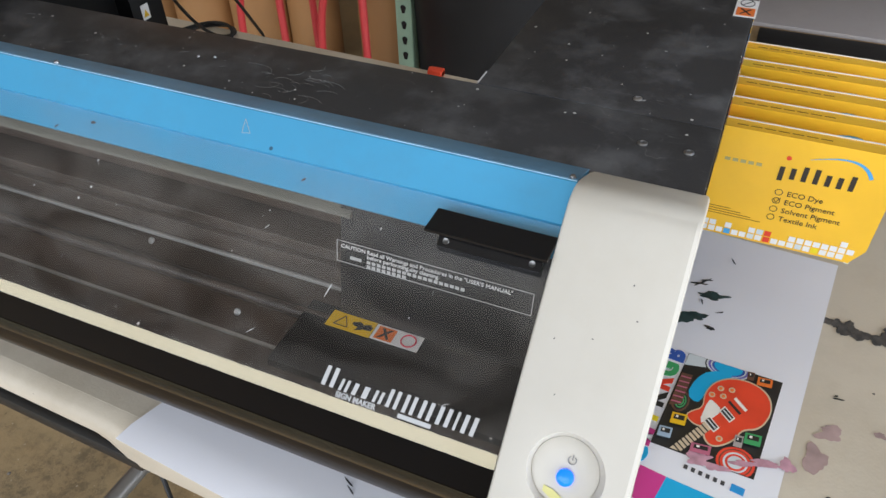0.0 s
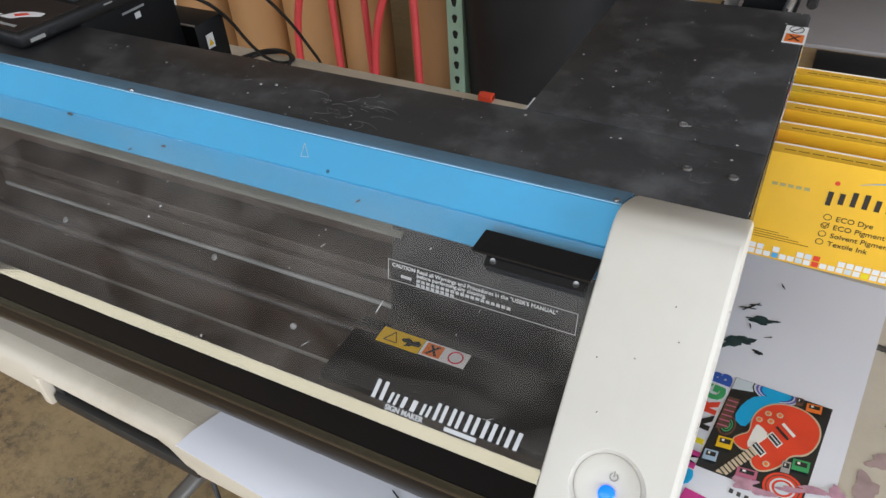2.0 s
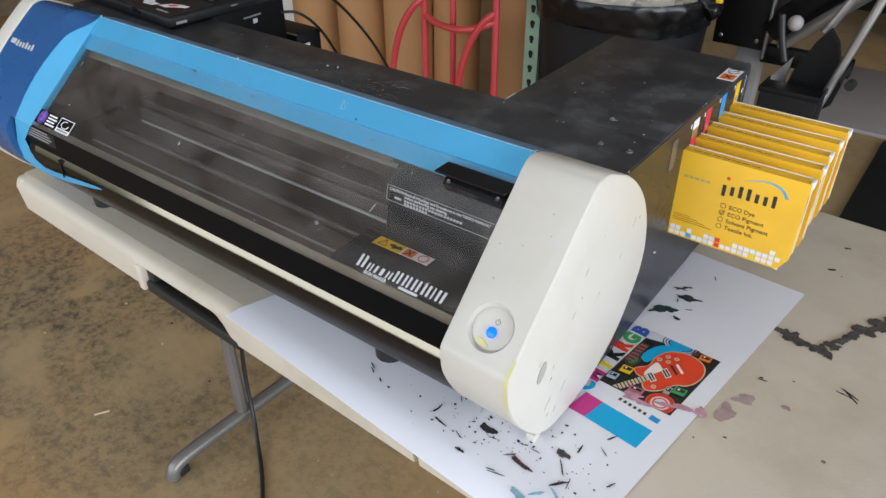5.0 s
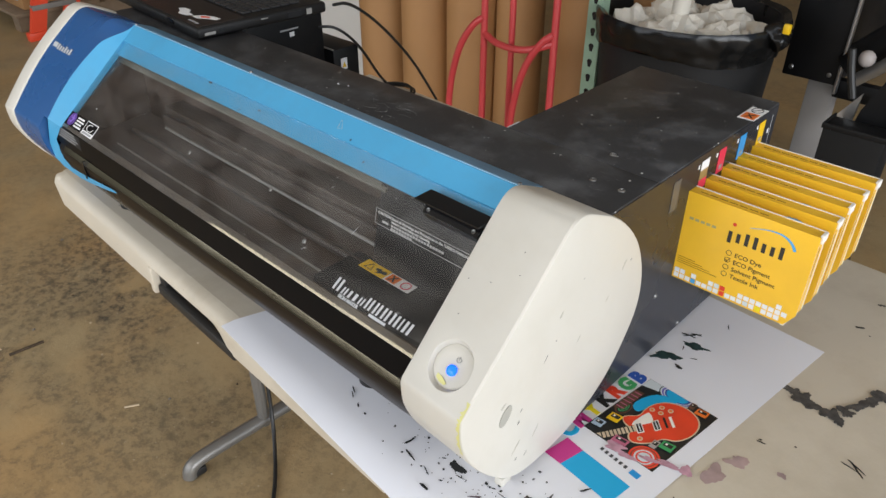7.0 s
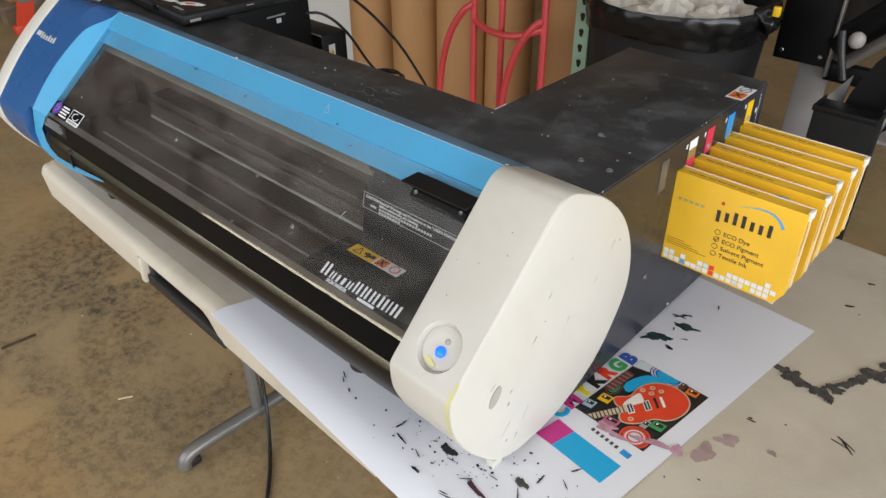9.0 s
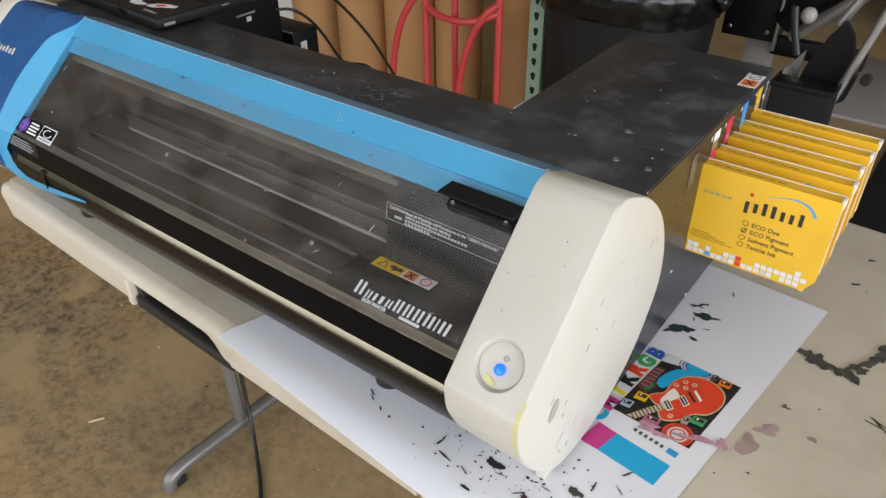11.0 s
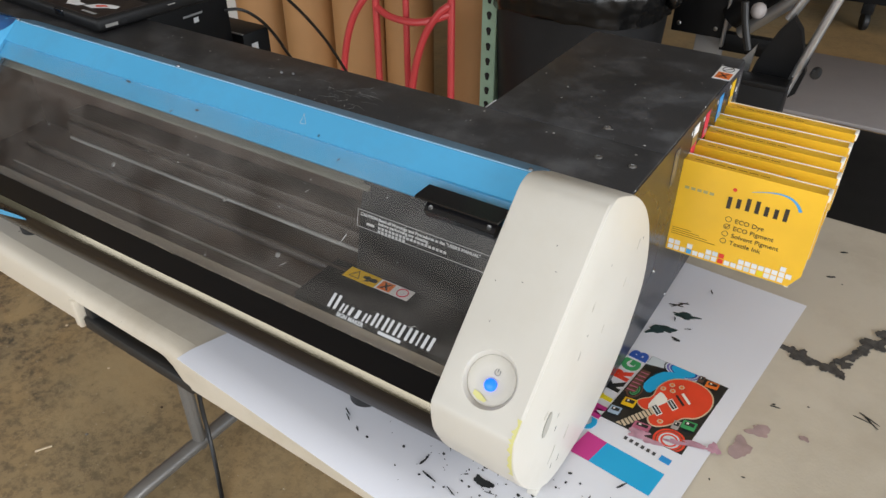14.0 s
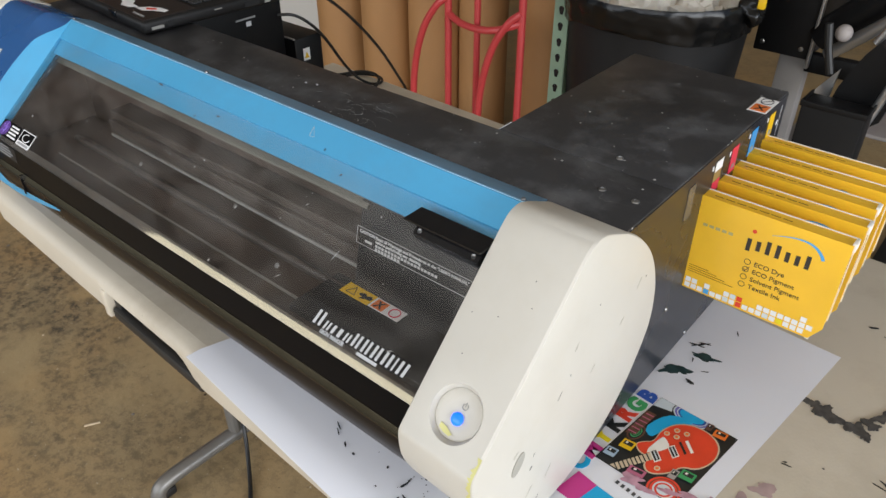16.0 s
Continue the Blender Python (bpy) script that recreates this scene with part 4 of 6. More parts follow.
# prints on the cover
x = -0.2375
for k, (w, tall) in enumerate(((0.0125, 0.0135), (0.0085, 0.0080), (0.006, 0.0080), (0.0075, 0.0080), (0.0085, 0.0080), (0.0105, 0.0120), (0.0105, 0.0120), (0.011, 0.0120), (0.0115, 0.0120), (0.0035, 0.0120), (0.012, 0.0120))):
    for a, b in (((0.12, 0.36), (0.62, 0.86)) if w > 0.008 else ((0.2, 0.7),)):
        part("mark_bar", tile(FRONT, x + a * w, x + b * w, 0.1766 - tall, 0.1766, 0.0047, 0.0002, 0.0014), M["silver"], cover, "plain silver bar of the name mark" if k == 0 else "")
    x += w + 0.0011
lettering("sign_words", "SIGN MAKER", 0.0052, plane_of(*FRONT, -0.2235, 0.1812, 0.0048), M["silver"], cover, "small silver printed words", bold=0.00012)
part("mark_bar", tile(FRONT, -0.1775, -0.154, 0.1780, 0.1808, 0.0047, 0.0002), M["silver"], cover)
lab = part("round_print", tile(FRONT, -0.866, -0.814, 0.1640, 0.1855, 0.0047, 0.0002), M["gloss"], cover, "black sticker with a purple emblem")
part("emblem", moved(lathe([(0.0105, 0), (0.0105, 0.0002)], 28), plane_of(*FRONT, -0.853, 0.1745, 0.0049)), mat("violet_foil", (0.22, 0.12, 0.5), 0.25, metal=0.5, vary=0.5, scale=120), lab, "violet foil emblem")
for k in range(4):
    part("print_bar", tile(FRONT, -0.840, -0.820 + 0.003 * (k % 2), 0.1665 + 0.0046 * k, 0.1690 + 0.0046 * k, 0.0049, 0.0002), M["white"], lab)
lab = part("energy_sticker", tile(FRONT, -0.8115, -0.7775, 0.1635, 0.1850, 0.0047, 0.0002), M["white"], cover, "white and black energy sticker")
part("black_field", tile(FRONT, -0.810, -0.779, 0.1648, 0.1790, 0.0049, 0.0002), M["gloss"], lab)
part("emblem", tube([tuple(slope(-0.7945 + 0.009 * math.cos(k * 0.42), 0.1725 + 0.0052 * math.sin(k * 0.42), 0.0051)) for k in range(13)], 0.0006, 6, 0), M["white"], lab)
part("print_bar", tile(FRONT, -0.808, -0.781, 0.1805, 0.1835, 0.0049, 0.0002), M["dim"], lab)
lab = part("data_sticker", tile(LIPF, -0.893, -0.808, 0.0020, 0.0215, 0.0002, 0.0002), M["innerblack"], printer, "black sticker with grey fine print")
for k in range(4):
    part("print_bar", tile(LIPF, -0.889, -0.826 + 0.004 * (k % 3), 0.0042 + 0.0042 * k, 0.0058 + 0.0042 * k, 0.0004, 0.0002), M["dim"], lab)

# handle: a projecting ledge over a screwed plate
hp = [yz(slope(0, *q)) for q in ((0.044, 0.0046), (0.042, 0.012), (0.060, 0.027), (0.0612, 0.0258), (0.050, 0.0150), (0.048, 0.0046))]
pl = [yz(slope(0, *q)) for q in ((0.048, 0.0046), (0.0495, 0.0150), (0.0665, 0.0135), (0.0685, 0.0046))]
handle = part("cover_handle", merge(prism(hp, -0.1905, XI - 0.001), prism(pl, -0.1835, -0.1130)), M["gloss"], printer, "black plastic pull handle")
for x in (-0.178, -0.119):
    part("screw", moved(lathe([(0.0011, 0.0006), (0.0019, 0.0009), (0.0023, 0.0)], 14), plane_of(*FRONT, x, 0.0625, 0.0139)), M["steel"], handle, "tiny steel screw")

# ---- inside the window ----
part("media_bed", prism([(0.097, 0.8695), (0.118, 0.876), (0.16, 0.872), (0.232, 0.878), (0.232, 0.84), (0.12, 0.84)], XRING, XI), M["inner"], printer, "dark grey media bed under the cover")
part("rear_wall", box(XRING, XI, 0.236, 0.262, 0.86, 0.998), M["inner"], printer)
part("rear_ledge", prism([(0.238, 0.987), (0.205, 0.972), (0.203, 0.969), (0.216, 0.966), (0.238, 0.966)], XRING + 0.01, -0.262), M["ledge"], printer, "olive grey inner ledge")
part("front_slit", box(-0.799, -0.796, 0.0825, 0.0890, 0.838, 0.8655), M["gloss"], printer, "narrow dark joint in the lower front")
part("left_wall", prism([(0.10, 0.86), (0.104, 0.892), (0.205, 0.976), (0.236, 0.976), (0.236, 0.85)], XRING, XRING + 0.014), M["inner"], printer)
rail = part("guide_rail", merge(box(-0.755, -0.275, 0.205, 0.236, 0.918, 0.930, 0.0015), box(-0.755, -0.275, 0.200, 0.212, 0.899, 0.918, 0.0015)), M["inner2"], printer, "brown-grey carriage rail behind the window")
part("rail_edge", box(-0.755, -0.275, 0.1985, 0.2015, 0.894, 0.8980, 0.0008), M["rail"], rail, "bright metal edge")
part("grit_shaft", tube([(-0.82, 0.180, 0.878), (-0.262, 0.180, 0.878)], 0.0055, 14), M["inner2"], printer, "long grey feed shaft")
part("cutter_strip", box(-0.80, -0.262, 0.140, 0.1425, 0.8745, 0.8762), M["rail"], printer, "thin pale cutting strip")
part("maintenance_cover", prism([(0.2255, 0.996), (0.2135, 0.9885), yz(I0), yz(I1), (0.186, 0.862), (0.2255, 0.862)], -0.272, XI, 0.0015), M["innerblack"], printer, "black inner cover with warning labels")
part("inner_step", prism([(0.192, 0.8830), (0.128, 0.8825), (0.126, 0.881), (0.1215, 0.86), (0.192, 0.86)], -0.30, XI, 0.001), M["innerblack"], printer)
for x, s in ((-0.425, 0.118), (-0.60, 0.128), (-0.33, 0.150)):
    part("bolt", moved(lathe([(0.002, 0.001), (0.003, 0.0)], 12), plane_of(*FRONT, x, s, -0.02)), M["steel"], printer, "tiny steel bolt")

# caution label and stickers on the inner cover
lab = part("caution_label", merge(*[tile(INNER, *q, 0.0004, 0.0002) for q in ((-0.2745, -0.120, 0.0388, 0.0393), (-0.2745, -0.120, 0.0566, 0.0571), (-0.2745, -0.2740, 0.0388, 0.0571), (-0.1205, -0.120, 0.0388, 0.0571))]), M["dim2"], printer, "framed white caution print")
lettering("caution_words", "CAUTION :", 0.0046, plane_of(*INNER, -0.2710, 0.0445, 0.0005), M["white"], lab)
lettering("caution_words", "Read all Warnings and Procedures in the \"USER'S MANUAL\"", 0.0046, plane_of(*INNER, -0.2490, 0.0445, 0.0005), M["white"], lab)
lettering("caution_words", "before performing any cleaning.", 0.0046, plane_of(*INNER, -0.2490, 0.0485, 0.0005), M["white"], lab)
for k, (a, b) in enumerate(((-0.249, -0.168), (-0.249, -0.215))):
    n = int((b - a) / 0.0042)
    part("print_bar", merge(*[tile(INNER, a + 0.0042 * i, a + 0.0042 * i + 0.0030, 0.0502 + 0.0036 * k, 0.0528 + 0.0036 * k, 0.0004, 0.0002) for i in range(n)]), M["dim2"], lab)
part("print_bar", tile(INNER, -0.263, -0.2535, 0.0502, 0.0528, 0.0004, 0.0002), M["dim2"], lab)
BEDF = (Vector((0, 0.188, 0.8831)), Vector((0, -1, 0)), Vector((0, 0, 1)))
hz = part("hazard_sticker", tile(BEDF, -0.277, -0.2385, 0.0, 0.0165, 0.0002, 0.0003), M["yellowlab"], printer, "yellow hazard sticker")
t0 = [spot(*BEDF, -0.2650 + a, 0.0082 + b, 0.0007) for a, b in ((0.0, -0.0055), (0.0060, 0.0050), (-0.0060, 0.0050))]
part("warning_triangle", merge(*[tube([tuple(t0[i]), tuple(t0[(i + 1) % 3])], 0.0004, 5) for i in range(3)]), M["ink"], hz)
part("hazard_symbol", moved(blot(0, 0, 0.0062, 0.0048, 0.2, 7, 0, n=24, rough=0.9, thick=0.0002), plane_of(*BEDF, -0.2475, 0.0082, 0.0006)), M["ink"], hz)
wz = part("harm_sticker", tile(BEDF, -0.238, -0.1985, 0.0005, 0.0160, 0.0002, 0.0003), M["white"], printer, "white sticker with orange cross and ban sign")
part("orange_square", tile(BEDF, -0.2355, -0.2205, 0.0020, 0.0148, 0.0006, 0.0002), M["orangelab"], wz)
part("cross", merge(tile(BEDF, -0.2335, -0.2310, 0.0035, 0.0135, 0.0009, 0.0002, 0.008), tile(BEDF, -0.2255, -0.2230, 0.0035, 0.0135, 0.0009, 0.0002, -0.007)), M["ink"], wz)
part("ban_sign", tube([tuple(spot(*BEDF, -0.2085 + 0.0058 * math.cos(k * math.pi / 10), 0.0082 + 0.0058 * math.sin(k * math.pi / 10), 0.0008)) for k in range(21)], 0.0006, 6, 0), M["redlab"], wz)

# ---- ink cartons ----
def ink_carton():
    x0, x1, y0, y1, z0, z1 = -0.040, 0.110, 0.437, 0.4545, 0.8545, 0.966
    t = thing("ink_carton", (0.04, 0.45, 0.855), "yellow printed card ink carton plugged into the printer's side", "ink box", "ink cartons in a row")
    # the lower outer corner is clipped
    outline = [(x0, z0), (x1 - 0.010, z0), (x1, z0 + 0.016), (x1, z1), (x0, z1)]
    body = part("carton_body", plate([(x, y0 + 0.0006, z) for x, z in outline], (0, 1, 0), y1 - y0 - 0.0012), M["carton"], t)
    part("front_card", plate([(x, y0, z) for x, z in ((x0, z0), (x1 - 0.009, z0 - 0.0005), (x1 + 0.0008, z0 + 0.016), (x1 + 0.0008, z1 + 0.001), (x0, z1 + 0.001))], (0, 1, 0), 0.0007), M["carton"], t)
    part("card_edge", box(x0, x1 + 0.0006, y1 - 0.0010, y1, z1 - 0.001, z1 + 0.0008), M["cartonedge"], t, "white raw card edge")
    part("card_edge", box(x1 - 0.012, x1 - 0.008, y0 + 0.0003, y1, z0 - 0.0016, z0 - 0.0003), M["cartonedge"], t, "white raw card edge")
    part("end_tab", box(x1 - 0.001, x1 + 0.0026, y0 + 0.003, y1 - 0.002, z1 - 0.0075, z1 + 0.0018, 0.0006), M["cartonedge"], t, "folded white card tab")
    part("end_rim", merge(box(x1, x1 + 0.0008, y0 + 0.0008, y0 + 0.0016, z0 + 0.016, z1 - 0.008), box(x1, x1 + 0.0008, y1 - 0.0016, y1 - 0.0008, z0 + 0.016, z1 - 0.008)), M["cartonedge"], t, "white edges of the end flap")
    part("side_script", box(x1 + 0.0001, x1 + 0.0004, y0 + 0.009, y0 + 0.0095, z0 + 0.06, z1 - 0.015), M["cartonbrown"], t)
    part("top_print", merge(*[box(x0 + 0.02 + 0.011 * k, x0 + 0.029 + 0.011 * k, y0 + 0.0075, y0 + 0.0088, z1 - 0.0003, z1 + 0.0002) for k in range(7)]), M["cartonbrown"], t, "line of brown fine print")
    F = (Vector((0, y0, z1)), Vector((0, 0, -1)), Vector((0, -1, 0)))

    def bar(name, a, b, za, zb, m, label=""):
        return part(name, tile(F, a, b, z1 - zb, z1 - za, 0.0001, 0.00025), M[m], t, label)

    # maker's mark in plain bars with its red dot and blue swoosh
    for k in range(7):
        part("mark_bar", tile(F, 0.0225 + 0.0092 * k, 0.0225 + 0.0092 * k + 0.0042, z1 - 0.9385 + (0.0 if k not in (2, 3, 6) else -0.0035), z1 - 0.9275 + (0.003 if k == 0 else 0), 0.0001, 0.00025), M["cartondark"], t, "plain dark bar of the name mark" if k == 0 else "")
    part("red_dot", plate([(0.0270 + 0.0021 * math.cos(k * 0.524), y0 - 0.0001, 0.9475 + 0.0021 * math.sin(k * 0.524)) for k in range(12)], (0, -1, 0), 0.00025), M["red"], t)
    bm = bmesh.new()
    arc = []
    for i in range(19):
        u = i / 18
        arc.append(Vector((0.043 + 0.0515 * u - 0.003 * u ** 6, 0, 0.9500 + 0.0065 * math.sin(math.pi * u * 0.8) - 0.0115 * u ** 5)))
    rows = []
    for i, p in enumerate(arc):
        d = (arc[min(i + 1, 18)] - arc[max(i - 1, 0)]).normalized()
        n, w = Vector((-d.z, 0, d.x)), 0.0002 + 0.0014 * (i / 18) ** 1.3
        rows.append([bm.verts.new(p + n * w * k + Vector((0, y0 - 0.0003, 0))) for k in (1, -1)])
    for (a, b), (c, d) in zip(rows, rows[1:]):
        bm.faces.new((a, b, d, c))
    part("blue_swoosh", bm, M["cartonblue"], t)
    words = ("ECO Dye", "ECO Pigment", "Solvent Pigment", "Textile Ink")
    PM = Matrix(((1, 0, 0), (0, 0, -1), (0, 1, 0))).to_4x4()
    for k, w in enumerate(words):
        z = 0.9125 - 0.0090 * k
        lettering("option_line", w, 0.0074, Matrix.Translation((0.0345, y0 - 0.0003, z - 0.0026)) @ PM, M["cartondark"], t, thick=0.00012)
        part("option_circle", tube([(0.0280 + 0.0030 * math.cos(i * math.pi / 9), y0 - 0.0002, z + 0.0030 * math.sin(i * math.pi / 9)) for i in range(19)], 0.0003, 5, 0), M["cartondark"], t)
    part("tick", tube([(0.0263, y0 - 0.0003, 0.9040), (0.0277, y0 - 0.0003, 0.9015), (0.0310, y0 - 0.0003, 0.9070)], 0.0004, 5, 0), M["cartondark"], t, "hand-drawn tick")
    for k in range(4):
        bar("fine_print", -0.027, -0.006 + 0.009 * k, 0.8845 - 0.0026 * k, 0.8851 - 0.0026 * k, "cartonbrown")
    for k in range(5):
        bar("faint_words", -0.0225 + 0.0065 * k, -0.0180 + 0.0065 * k, 0.9345, 0.9375, "faint", "faint blue-grey word" if k == 0 else "")
    # mosaic of small squares along the foot
    rnd = random.Random(11)
    for k in range(19):
        x = -0.0275 + 0.0069 * k
        top = {0: 2, 1: 2, 3: 2, 6: 2, 7: 2, 8: 2, 9: 1, 11: 2, 12: 2, 13: 2, 14: 2, 15: 2, 16: 2, 17: 3, 18: 2}.get(k, 1)
        for j in range(top):
            m = "white"
            if (k, j) in ((3, 0), ):
                m = "cartonblue"
            elif (k, j) in ((8, 0), (8, 1)):
                m = "red"
            elif (k, j) in ((6, 0), (7, 1), (12, 0)):
                m = "palesq"
            elif (k, j) == (14, 0):
                m = "lemon"
            if x + 0.0058 < x1 - 0.012 or j > 0:
                bar("mosaic_square", x, x + 0.0056, 0.8565 + 0.0068 * j, 0.8621 + 0.0068 * j, m)
    return t


carton = ink_carton()
for i in range(1, 5):
    copy_thing(carton, pose(0.04 + (0.0012, -0.001, 0.0005, 0.0015)[i - 1], 0.45 + 0.0392 * i, 0.855, 0, 0, (0.4, -0.3, 0.2, -0.4)[i - 1]))

# ---- printed sheet under the printer ----
sheet = thing("printed_sheet", (-0.1, 0.3, TOP), "large white test-print sheet splashed with black ink", "paper")
SZ = 0.7412


def table_edge(x):
    return 0.079 - 0.0332 * (x + 0.15)


def sheet_z(x, y):
    over = max(table_edge(x) + 0.012 - y, 0)
    return SZ - 3.2 * over ** 1.6 + 0.0006 * math.sin(9 * x + 4 * y)


bm = bmesh.new()
NX, NY = 44, 30
grid = []
for i in range(NX + 1):
    row = []
    for j in range(NY + 1):
        u, v = i / NX, j / NY
        left = Vector((-0.468, 0.087)).lerp(Vector((-0.30, 0.60)), v)
        right = Vector((0.062, 0.047)).lerp(Vector((0.125, 0.578)), v)
        p = left.lerp(right, u)
        row.append(bm.verts.new((p.x, p.y, sheet_z(p.x, p.y))))
    grid.append(row)
for i in range(NX):
    for j in range(NY):
        bm.faces.new((grid[i][j], grid[i + 1][j], grid[i + 1][j + 1], grid[i][j + 1]))
ext = bmesh.ops.extrude_face_region(bm, geom=bm.faces[:])
for v in [g for g in ext["geom"] if isinstance(g, bmesh.types.BMVert)]:
    v.co.z -= 0.0003
bmesh.ops.recalc_face_normals(bm, faces=bm.faces)
part("sheet", bm, M["paper"], sheet)
PZ = SZ + 0.0008


def printed(name, pts, m, label="", lift=0.0, parent=None):
    return part(name, plate([(x, y, PZ + lift) for x, y in pts], (0, 0, 1), 0.0002), M[m], parent or sheet, label)


printed("magenta_patch", ((-0.030, 0.2075), (-0.0085, 0.2060), (-0.0015, 0.2370), (-0.024, 0.2405)), "magenta", "magenta colour patch")
printed("cyan_patch", ((-0.0085, 0.2060), (0.0555, 0.1985), (0.0600, 0.2305), (-0.0015, 0.2370)), "cyan", "cyan colour patch")
# the printed picture: a red guitar on black with coloured gear round it
PIC = Matrix(((0.0875, 0.0145, 0, -0.0210), (-0.0040, 0.1175, 0, 0.2665), (0, 0, 1, PZ), (0, 0, 0, 1)))
pic = part("printed_picture", moved(plate([(0, 0, 0), (1, 0, 0), (1, 1, 0), (0, 1, 0)], (0, 0, 1), 0.0002), PIC.copy()), M["ink"], sheet, "printed picture of a red electric guitar")


def inpic(name, pts, m, lift=0.0003, rounds=0, label=""):
    pts = smooth_loop(pts, rounds) if rounds else pts
    return part(name, moved(plate([(x, y, lift) for x, y in pts], (0, 0, 1), 0.00012), PIC.copy()), M[m], pic, label)


def oval(u, v, ru, rv, n=20):
    return [(min(max(u + ru * math.cos(2 * math.pi * k / n), 0.004), 0.996), min(max(v + rv * math.sin(2 * math.pi * k / n), 0.004), 0.996)) for k in range(n)]


def turned(u, v, hu, hv, angle):
    c, s_ = math.cos(angle), math.sin(angle)
    return [(u + c * i * hu - s_ * j * hv, v + s_ * i * hu + c * j * hv) for i, j in ((-1, -1), (1, -1), (1, 1), (-1, 1))]


inpic("pale_corner", [(0.004, 0.86), (0.004, 0.996), (0.20, 0.996), (0.22, 0.90)], "palesq")
for k, (r, m) in enumerate(((1.0, "ink"), (0.94, "palesq"), (0.86, "violetprint"), (0.76, "palesq"), (0.70, "blueprint"), (0.60, "cyan"))):
    inpic("cable_ring", oval(0.44, 0.97, 0.25 * r, 0.125 * r, 28), m, 0.00032 + 0.00004 * k)
inpic("sky_patch", [(0.14, 0.56), (0.17, 0.75), (0.27, 0.88), (0.50, 0.93), (0.50, 0.86), (0.34, 0.74), (0.31, 0.59), (0.27, 0.50)], "cyan", 0.0006, 1)
for k, (r, m) in enumerate(((1.0, "brownprint"), (0.82, "ink"), (0.64, "greenprint"), (0.52, "ink"), (0.40, "greenprint"), (0.26, "brownprint"))):
    inpic("round_pedal", oval(0.115, 0.47, 0.085 * r, 0.11 * r), m, 0.0006 + 0.00004 * k)
inpic("fretboard", [(0.02, 0.40), (0.01, 0.76), (0.13, 0.77), (0.13, 0.44)], "brownprint", 0.0009)
for k in range(6):
    inpic("fret", turned(0.074, 0.45 + 0.055 * k, 0.052, 0.006, 0.06), "pinkprint", 0.0011)
inpic("guitar_body", [(0.20, 0.35), (0.25, 0.42), (0.34, 0.48), (0.30, 0.62), (0.35, 0.77), (0.48, 0.87), (0.66, 0.90), (0.83, 0.87), (0.95, 0.78), (0.99, 0.62), (0.92, 0.44), (0.77, 0.39), (0.74, 0.28), (0.63, 0.17), (0.52, 0.14), (0.43, 0.21), (0.44, 0.30), (0.32, 0.28)], "neck", 0.0010, 2, "red guitar body")
inpic("guitar_top", [(0.215, 0.35), (0.26, 0.41), (0.35, 0.475), (0.315, 0.62), (0.36, 0.76), (0.49, 0.855), (0.66, 0.885), (0.82, 0.855), (0.935, 0.77), (0.975, 0.62), (0.91, 0.455), (0.76, 0.40), (0.725, 0.285), (0.62, 0.182), (0.525, 0.155), (0.445, 0.22), (0.45, 0.31), (0.32, 0.295)], "guitarred", 0.0012, 2)
inpic("guard", [(0.355, 0.31), (0.365, 0.57), (0.41, 0.58), (0.53, 0.51), (0.45, 0.38)], "cartonedge", 0.0014, 1)
inpic("guitar_neck", [(0.19, 0.004), (0.42, 0.365), (0.50, 0.315), (0.295, 0.004)], "neck", 0.0015, 0, "fretted neck")
for k in range(9):
    w = 0.05 + 0.1 * k
    inpic("fret", turned(0.2425 + 0.2175 * w, 0.004 + 0.336 * w, 0.048, 0.006, -0.5), "ink", 0.0017)
for u, v in ((0.475, 0.345), (0.585, 0.485)):
    inpic("pickup", turned(u, v, 0.078, 0.036, -0.55), "cartonedge", 0.0018)
    inpic("pickup_face", turned(u, v, 0.064, 0.026, -0.55), "ink", 0.0020)
    inpic("pickup_poles", turned(u, v, 0.058, 0.006, -0.55), "palesq", 0.0022)
inpic("bridge", turned(0.63, 0.575, 0.085, 0.012, -0.55), "ink", 0.0018)
inpic("tailpiece", turned(0.675, 0.625, 0.085, 0.015, -0.55), "cartonedge", 0.0018)
for u, v in ((0.44, 0.72), (0.38, 0.63), (0.55, 0.74), (0.49, 0.65), (0.59, 0.235)):
    inpic("knob", oval(u, v, 0.034, 0.028, 14), "neck", 0.0018)
    inpic("knob_top", oval(u, v, 0.019, 0.016, 12), "orangelab", 0.0020)
for u, v, hu, hv, m in ((0.165, 0.285, 0.075, 0.055, "yellowlab"), (0.09, 0.125, 0.065, 0.050, "bluepale"), (0.83, 0.925, 0.075, 0.045, "orangelab"), (0.68, 0.945, 0.035, 0.045, "brownprint"), (0.885, 0.330, 0.078, 0.052, "greenprint"), (0.765, 0.270, 0.040, 0.055, "greysheet"), (0.46, 0.085, 0.095, 0.042, "pinkprint")):
    inpic("pedal", turned(u, v, hu, hv, 0.10), m, 0.0023)
    inpic("pedal_face", turned(u, v + 0.25 * hv, hu * 0.7, hv * 0.42, 0.10), "ink", 0.0025)
    inpic("pedal_knob", turned(u - 0.3 * hu, v + 0.3 * hv, hu * 0.16, hv * 0.2, 0.10), "cartonedge", 0.0027)
for k, (r, m) in enumerate(((1.0, "ink"), (0.93, "red"), (0.80, "brownprint"), (0.74, "red"), (0.60, "palesq"), (0.50, "red"), (0.38, "palesq"))):
    inpic("cable_loop", oval(0.80, 0.085, 0.195 * r, 0.15 * r, 28), m, 0.00032 + 0.00004 * k)
